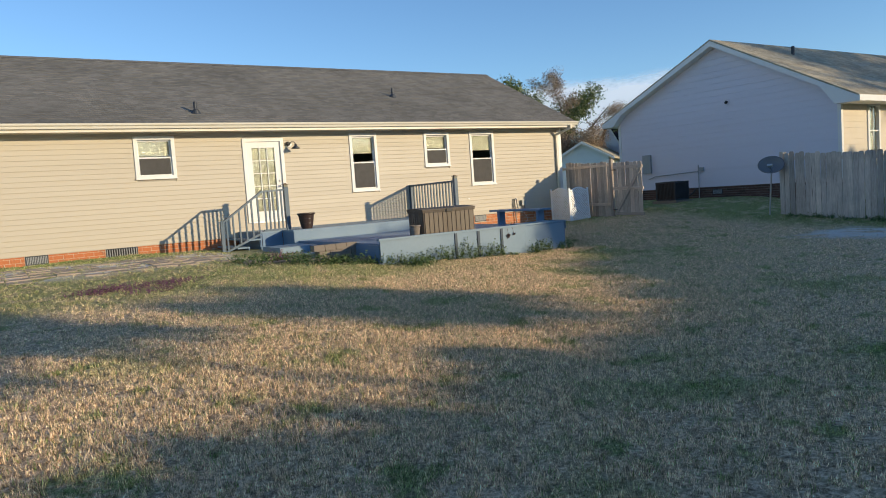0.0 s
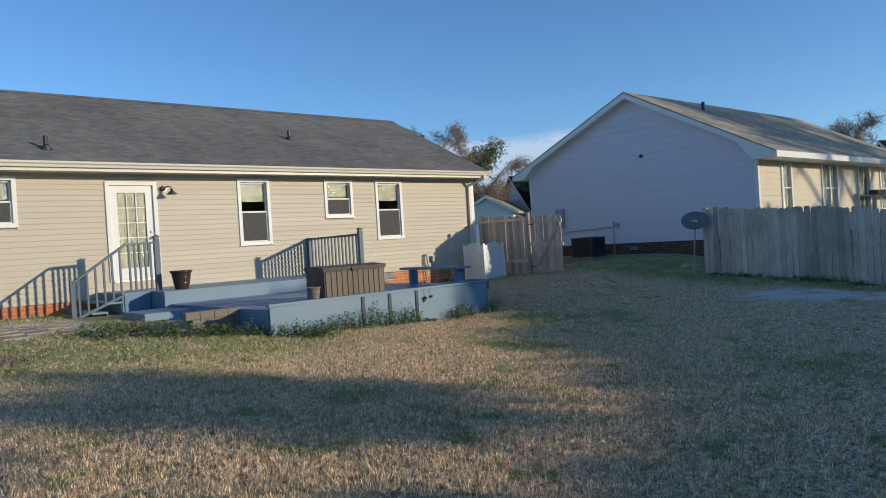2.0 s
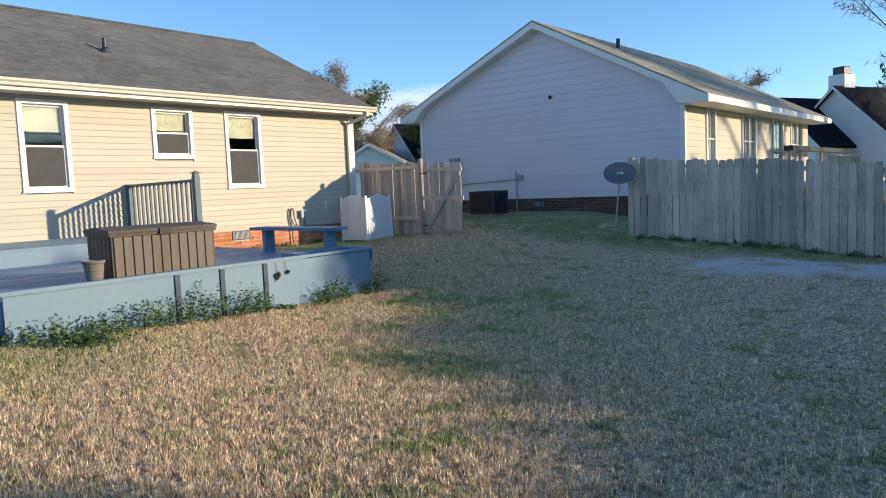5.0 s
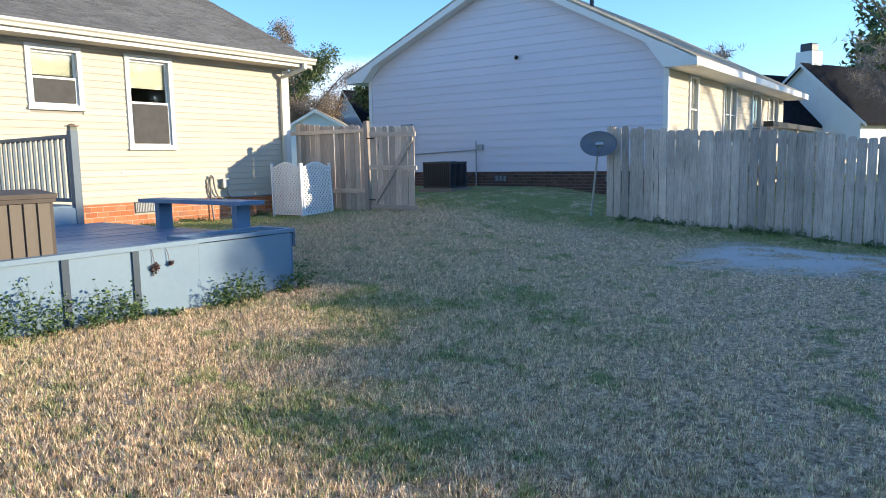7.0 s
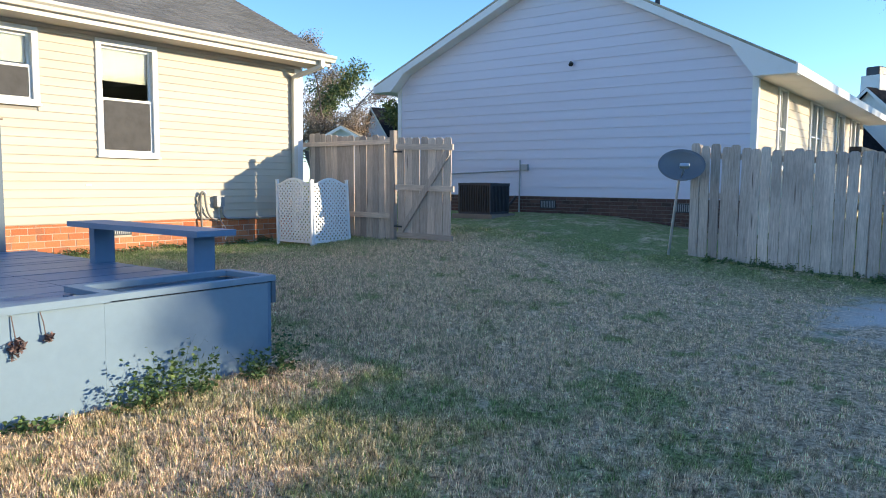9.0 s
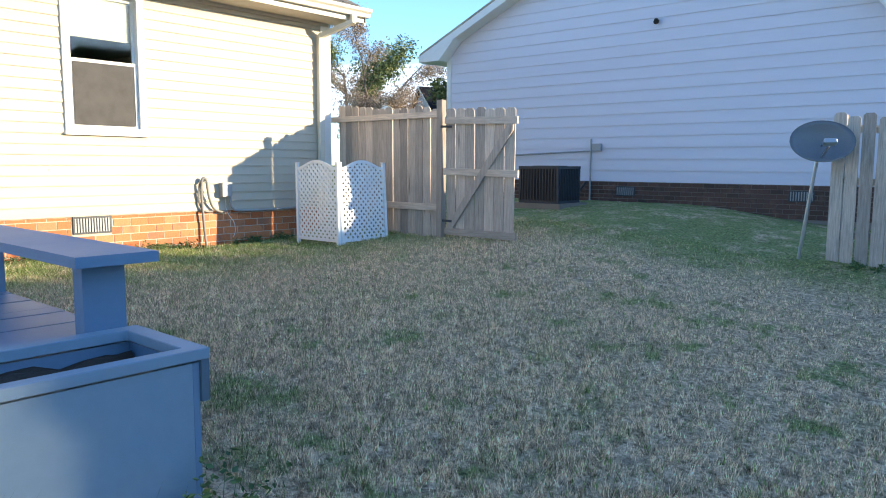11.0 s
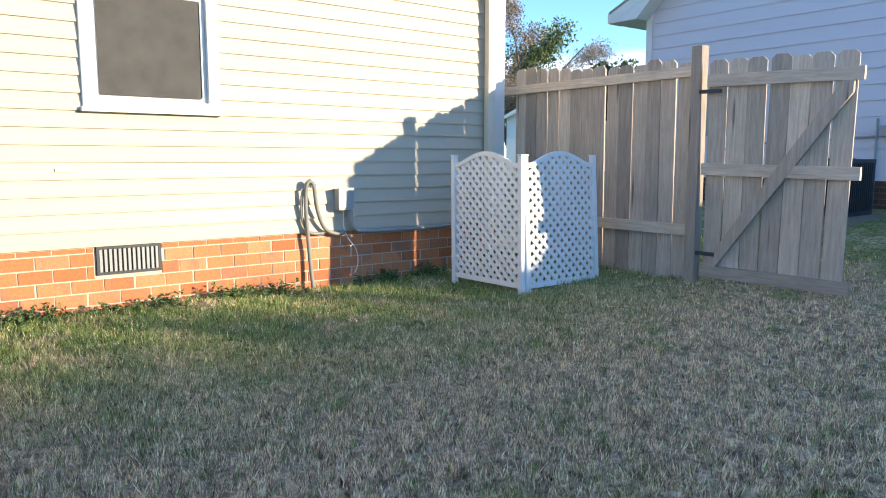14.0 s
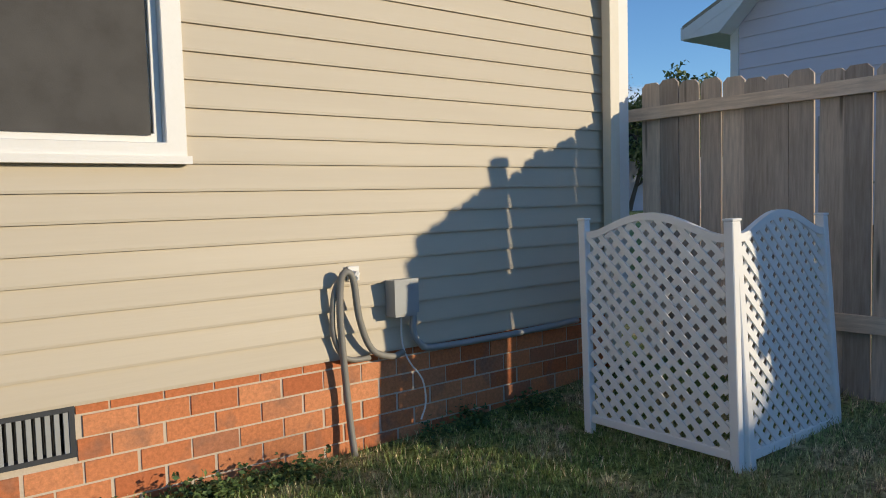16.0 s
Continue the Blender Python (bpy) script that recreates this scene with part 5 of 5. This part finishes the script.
tree("tall pine with green clumped needles beyond the houses", (27.4, 28.6, -0.2), 7.8, 0.2, 36, "pine", 0.8, 2, 0.95, 150, 0.18, 0.35)
tree("leafless tree with reddish winter twigs", (26.4, 25.6, -0.2), 6.8, 0.18, 35, "rust", 0.8, 3, 0.55, 60, 0.09, 0.3)
tree("small pine beyond the fence", (29.0, 22.6, -0.2), 5.2, 0.15, 23, "pine", 0.9, 2, 0.8, 40, 0.28, 0.3)
tree("leafless tree with reddish winter twigs", (31.0, 31.0, -0.2), 5.0, 0.18, 28, "rust", 0.9, 3, 0.5, 7, 0.16, 0.35)
tree("bare spreading tree above the roofs", (42.6, 4.2, -0.2), 6.6, 0.08, 24, "bare", 0.7, 3, 1.0, 9, 0.2)
tree("large bare tree with fine twigs beside the far house", (33.0, -10.6, -0.3), 8.0, 0.16, 25, "bare", 0.6, 3, 0.8, 9, 0.18)
tree("dark evergreen tree beyond the side fence", (27.0, -10.4, -0.3), 3.4, 0.16, 26, "pine", 1.0, 2, 0.8, 90, 0.26, 0.15)
tree("rounded evergreen beside the chimney house", (47.0, -9.0, -0.3), 7.0, 0.25, 27, "pine", 0.9, 2, 1.1, 60, 0.4, 0.3)


def treeline():
    """Unseen trees added on the sunward side of the yard, sized so their shade falls on the lawn."""
    nr = np.random.default_rng(12)
    specs = [(-22, 3.4), (-18.5, 3.4), (-15, 3.4), (-11.5, 3.4), (-8.4, 3.36), (-6.2, 3.38), (-4.2, 3.4), (-2.4, 3.48), (-0.6, 3.65), (1.2, 3.95), (2.7, 4.1), (3.9, 4.5), (5.2, 4.7), (6.2, 4.55), (7.0, 4.7), (8.0, 5.1), (9.35, 6.8), (10.1, 6.9), (11.0, 6.7), (12.2, 6.65), (13.8, 6.8), (16.4, 6.9), (19.4, 7.1), (22.4, 7.0), (25.4, 7.0), (28.4, 7.0)]
    for x, h in [(a + 0.75, b) for a, b in specs]:
        t = thing("tree", "unseen dense evergreen added to shade the lawn", "tree", group="screening trees")
        part("trunk", rod(bmesh.new(), [(x, -30, -0.6), (x + 0.1, -30, h * 0.4), (x, -30, h * 0.8)], 0.16, 0.05), M_BARK, t)
        cs = []
        for k in range(60):
            z = nr.uniform(0.0 if k > 15 else h - 0.7, h - 0.45)
            wdt = (1.75 if abs(x - 2.75) > 8 else 0.8) * (1 - 0.25 * (z / h) ** 3)
            cs.append((x + nr.uniform(-wdt, wdt), -30 + nr.uniform(-0.9, 0.9), z))
        tagged(tris("crown", leaf_cloud(nr, cs, 0.62, 85, 0.34), M_PINE, t), kind="stuff")
    for x, z0, z1, wide, clumps in ((-3.75, 4.7, 5.9, 1.75, 34), (0.0, 4.2, 5.3, 1.15, 24)):
        t = thing("tree", "unseen thin tree with a flat crown, added to shade the lawn", "tree", group="shade trees")
        part("trunk", rod(bmesh.new(), [(x, -30.8, -0.6), (x + 0.2, -30.8, z0 + 0.3)], 0.11, 0.06), M_BARK, t)
        cs = []
        for _ in range(clumps):
            u, a = nr.uniform(0, 1) ** 0.5, nr.uniform(0, 2 * math.pi)
            cs.append((x + wide * u * math.cos(a), -30.8 + nr.uniform(-.6, .6), (z0 + z1) / 2 + (z1 - z0) / 2 * u * math.sin(a)))
        tagged(tris("crown", leaf_cloud(nr, cs, 0.40, 60, 0.24), M_PINE, t), kind="stuff")
    # out of view as well: added so branch shade crosses the neighbour's roof
    tree("unseen tall bare tree added to streak the roof next door with shade", (26.5, -31, -0.5), 13.0, 0.30, 41, "bare", 0.9, 3, 1.1, 5, 0.5)
    tree("unseen tall bare tree added to streak the roof next door with shade", (25.6, -26.5, -0.5), 12.5, 0.28, 43, "bare", 0.9, 3, 1.0, 9, 0.5)
    tree("unseen tall bare tree added to streak the roof next door with shade", (32.0, -29, -0.5), 14.0, 0.30, 42, "bare", 0.9, 3, 1.1, 5, 0.5)


treeline()


# ---- sky backdrop: a low bank of cloud ----
def cloud():
    m, t, b = shader("cloud", 1.0, 0, 0)
    b.inputs["Base Color"].default_value = (0.9, 0.9, 0.92, 1)
    # weak bluish glow stands in for daylight on the cloud
    b.inputs["Emission Color"].default_value = (0.80, 0.86, 0.95, 1)
    b.inputs["Emission Strength"].default_value = 0.35
    g = t.nodes.new("ShaderNodeTexCoord")
    sp = t.nodes.new("ShaderNodeSeparateXYZ")
    put(t, g.outputs["Generated"], sp.inputs[0])
    n = grain(t, coord(t, "Object", (0.006, 0.006, 0.018)), 1.0, 7, 0.6)
    edge = maths(t, 'MULTIPLY', maths(t, 'MULTIPLY', band(t, sp.outputs[2], (0.0, 0.35)), band(t, sp.outputs[2], (1.0, 0.55))), maths(t, 'MULTIPLY', band(t, sp.outputs[0], (0.0, 0.25)), band(t, sp.outputs[0], (1.0, 0.75))))
    al = band(t, maths(t, 'MULTIPLY', maths(t, 'ADD', n, 0.18), edge), (0.30, 0.62))
    put(t, maths(t, 'MULTIPLY', al, 0.9), b.inputs["Alpha"])
    c = Vector((0.78, 0.625, 0)) * 1500
    r = Vector((0.625, -0.78, 0))
    v = []
    for i in range(13):
        for z in (55, 260):
            p = c + r * (-520 + 1040 * i / 12)
            v.append((p.x, p.y, z))
    f = [(2 * i, 2 * i + 2, 2 * i + 3, 2 * i + 1) for i in range(12)]
    ob = soup("backdrop", v, f, m)
    ob.visible_shadow = False
    tagged(ob, "low bank of pale cloud above the horizon", "cloud", kind="structure")


cloud()


# ---- weeds and litter ----
def weed_clump(name, label, x, y, h, w, n, mat, seed, size=0.03):
    """Arching stems with leaves set along them, densest low down."""
    nr = np.random.default_rng(seed)
    m = max(4, n // 9)
    gx, gy = x + nr.normal(0, w * 0.7, m), y + nr.normal(0, w * 0.4, m)
    g = np.stack([gx, gy, ground_z(gx, gy)], 1)
    tall = h * nr.uniform(0.35, 1.15, m)
    out = np.stack([nr.normal(0, 0.35, m) * tall, nr.normal(0, 0.25, m) * tall, tall], 1)

    def along(i, k):
        return g[i] + out[i] * np.stack([k ** 1.6, k ** 1.6, k], 1)
    i = nr.integers(0, m, n)
    k = nr.random(n) ** 0.75
    p = along(i, k)
    a = nr.normal(size=(n, 3))
    a[:, 2] *= 0.35
    b = np.cross(a, nr.normal(size=(n, 3)))
    a /= np.linalg.norm(a, axis=1)[:, None]
    b /= np.linalg.norm(b, axis=1)[:, None]
    s = size * nr.uniform(0.5, 1.2, n)[:, None]
    root, mid, tip = p, p + a * s * 0.55, p + a * s
    leaves = np.concatenate([np.stack([root, mid - b * s * 0.32, tip], 1), np.stack([root, tip, mid + b * s * 0.32], 1)])
    j = np.arange(m)
    parts = []
    for k0, k1 in ((0.0, 0.5), (0.5, 1.0)):
        q0, q1 = along(j, np.full(m, k0)), along(j, np.full(m, k1))
        parts += [np.stack([q0 - (0.0018, 0, 0), q0 + (0.0018, 0, 0), q1], 1), np.stack([q0 - (0, 0.0018, 0), q0 + (0, 0.0018, 0), q1], 1)]
    t = thing(name, label, "weed")
    tagged(tris("foliage", leaves, mat, t), kind="stuff")
    tagged(tris("stalk_clump", np.concatenate(parts), mat, t), kind="stuff")
    return t


def weeds():
    rng = random.Random(17)
    spots = [(-10.3, 0.2), (-10.0, 0.24), (-9.7, 0.22), (-9.4, 0.26), (-9.15, 0.32), (-8.95, 0.36), (-8.7, 0.30), (-8.45, 0.38), (-8.3, 0.30), (-8.0, 0.26), (-7.8, 0.40), (-7.62, 0.24), (-7.3, 0.08), (-6.75, 0.22), (-6.55, 0.34), (-6.35, 0.22), (-5.95, 0.16), (-5.72, 0.26)]
    for k, (x, h) in enumerate(spots):
        weed_clump("weed", "leggy green weed growing along the deck skirt", x, -6.50 + rng.uniform(-.03, .03), h * rng.uniform(0.9, 1.2), 0.10, 260, M_WEED, 100 + k, 0.036)
    for k in range(18):
        weed_clump("weed", "low leafy weeds in the bed before the deck", -12.6 + 0.17 * k + rng.uniform(-.1, .1), -4.9 - 0.10 * k + rng.uniform(-.3, .3), rng.uniform(0.14, 0.30), 0.2, 420, M_PURPLE if k % 9 == 4 else M_WEED, 140 + k, 0.036)
    for k in range(11):
        weed_clump("weed", "purple-flowering henbit patch in the lawn", -15.6 + 0.15 * k, -6.6 + 0.02 * k + rng.uniform(-.3, .3), 0.10, 0.22, 420, M_PURPLE, 170 + k, 0.022)
    for k in range(40):
        x = rng.uniform(-5.3, 0.1)
        weed_clump("weed", "green weeds at the foot of the brick base", x, -0.10 - abs(rng.gauss(0, .10)), rng.uniform(0.05, 0.13), 0.08, 130, M_WEED, 200 + k, 0.028)
    for k in range(40):
        y = rng.uniform(-11.5, -6.3)
        weed_clump("weed", "green weeds at the foot of the board fence", 2.75 + rng.uniform(-.15, .08), y, rng.uniform(0.05, 0.14), 0.10, 110, M_WEED, 260 + k, 0.03)
    for x, z in ((-7.33, 0.20), (-7.19, 0.255)):
        nr = np.random.default_rng(int(-x * 100))
        t = thing("dried_flowers", "dried flower head hanging on the deck skirt", "dried flowers")
        cs = [(x + nr.uniform(-.03, .03), -6.375, z + nr.uniform(-.05, .05) * (1 if x < -7.25 else 0.4)) for _ in range(6 if x < -7.25 else 2)]
        tagged(tris("flower_head", leaf_cloud(nr, cs, 0.022, 26, 0.022), M_DEAD, t), kind="stuff")
        part("stalk", rod(bmesh.new(), [(x, -6.372, z), (x - 0.01, -6.372, z + 0.08), (x - 0.02, -6.36, 0.385)], 0.003, n=4), M_DEAD, t)


weeds()


# ---- brick base ----
def brick_base():
    base = part("brick_base", wall_with_holes(WALL_FAR, WALL_END - 0.01, -0.35, SIDE_BOTTOM - 0.004, [(a - 0.002, b + 0.002, 0.26, 0.47) for a, b in VENTS], 0.006, 0.12, box), M_MORTAR, HOUSE, "red-orange brick foundation")
    rng = random.Random(2)
    LEN, CRS = 0.2115, 0.0925
    me = [mesh_of("brick", cube(0.005, w - 0.005, 0.0, 0.05, 0.005, CRS - 0.005, 0.003), M_BRICK) for w in (LEN, LEN * 0.97)]
    half = mesh_of("brick", cube(0.005, LEN / 2 - 0.005, 0.0, 0.05, 0.005, CRS - 0.005, 0.003), M_BRICK)
    far_v, far_f = [], []
    for r in range(8):
        z = SIDE_BOTTOM - 0.045 - CRS * (r)
        if z + CRS < -0.25:
            break
        x = WALL_END - 0.012 - (LEN / 2 if r % 2 else 0)
        if r % 2:
            share("brick", half, base, Matrix.Translation((x, 0, z)))
        x -= LEN
        while x > WALL_FAR:
            hit = any(a - 0.02 < x + LEN and x < b + 0.02 and z + CRS > 0.275 and z < 0.45 for a, b in VENTS)
            top = min(CRS, SIDE_BOTTOM - 0.006 - z)
            if hit:
                for p, q in cut_rows(x, x + LEN, [(a - 0.012, b + 0.002) for a, b in VENTS if a < x + LEN and b > x]):
                    if q - p > 0.03:
                        o = len(far_v)
                        far_v += [(u, v, z + w) for w in (0.005, top - 0.003) for u, v in ((p + 0.005, 0), (q - 0.005, 0), (q - 0.005, 0.05), (p + 0.005, 0.05))]
                        far_f += [(o, o + 1, o + 5, o + 4), (o + 1, o + 2, o + 6, o + 5), (o + 3, o, o + 4, o + 7), (o + 4, o + 5, o + 6, o + 7), (o + 3, o + 2, o + 1, o)]
            if not hit and z + CRS > gz(x, 0) - 0.05:
                y = rng.uniform(-0.002, 0.003)
                if x > -6.3 and not (r == 0):
                    share("brick", rng.choice(me), base, Matrix.Translation((x, y, z)))
                else:
                    o = len(far_v)
                    far_v += [(x + u, y + v, z + w) for w in (0.005, top - 0.003) for u, v in ((0.005, 0), (LEN - 0.005, 0), (LEN - 0.005, 0.05), (0.005, 0.05))]
                    far_f += [(o, o + 1, o + 5, o + 4), (o + 1, o + 2, o + 6, o + 5), (o + 3, o, o + 4, o + 7), (o + 4, o + 5, o + 6, o + 7), (o + 3, o + 2, o + 1, o)]
            x -= LEN
    tagged(soup("far_bricks", far_v, far_f, M_BRICKF, base), kind="stuff")


def next_brick_base():
    X = 6.06
    # mortar and brick colours darkened to hold this side's shade
    base = part("brick_base", cube(X + 0.006, X + 0.13, -6.40, 2.48, -0.2, 0.776), M_MORTAR2, NEXT_DOOR, "dark brick foundation, its colour darkened further for the shaded side")
    rng = random.Random(9)
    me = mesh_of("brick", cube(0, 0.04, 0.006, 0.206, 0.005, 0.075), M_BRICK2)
    for r in range(7):
        z = 0.776 - 0.081 * (r + 1)
        y = -6.40 + (0.106 if r % 2 else 0)
        while y < 2.26:
            if z + 0.08 > gz(X, y) - 0.03 and len(base.children) < 300:
                share("brick", me, base, Matrix.Translation((X - 0.004 + rng.uniform(-0.002, 0.002), y, z)))
            y += 0.212
    for y in (-1.9, -5.1):
        v = part("foundation_vent", cube(X - 0.02, X, y - 0.2, y + 0.2, 0.50, 0.69, 0.004), M_IRON, NEXT_DOOR)
        for k in range(9):
            part("slat", cube(X - 0.026, X - 0.018, y - 0.17 + 0.042 * k - 0.008, y - 0.17 + 0.042 * k + 0.008, 0.52, 0.67), M_GREYBOX, v)


M_BRICKF = brick_stuff("red_brick_far", [(0, (0.55, 0.19, 0.078)), (1, (0.58, 0.205, 0.088))])
brick_base()
next_brick_base()
build_grass(215000)
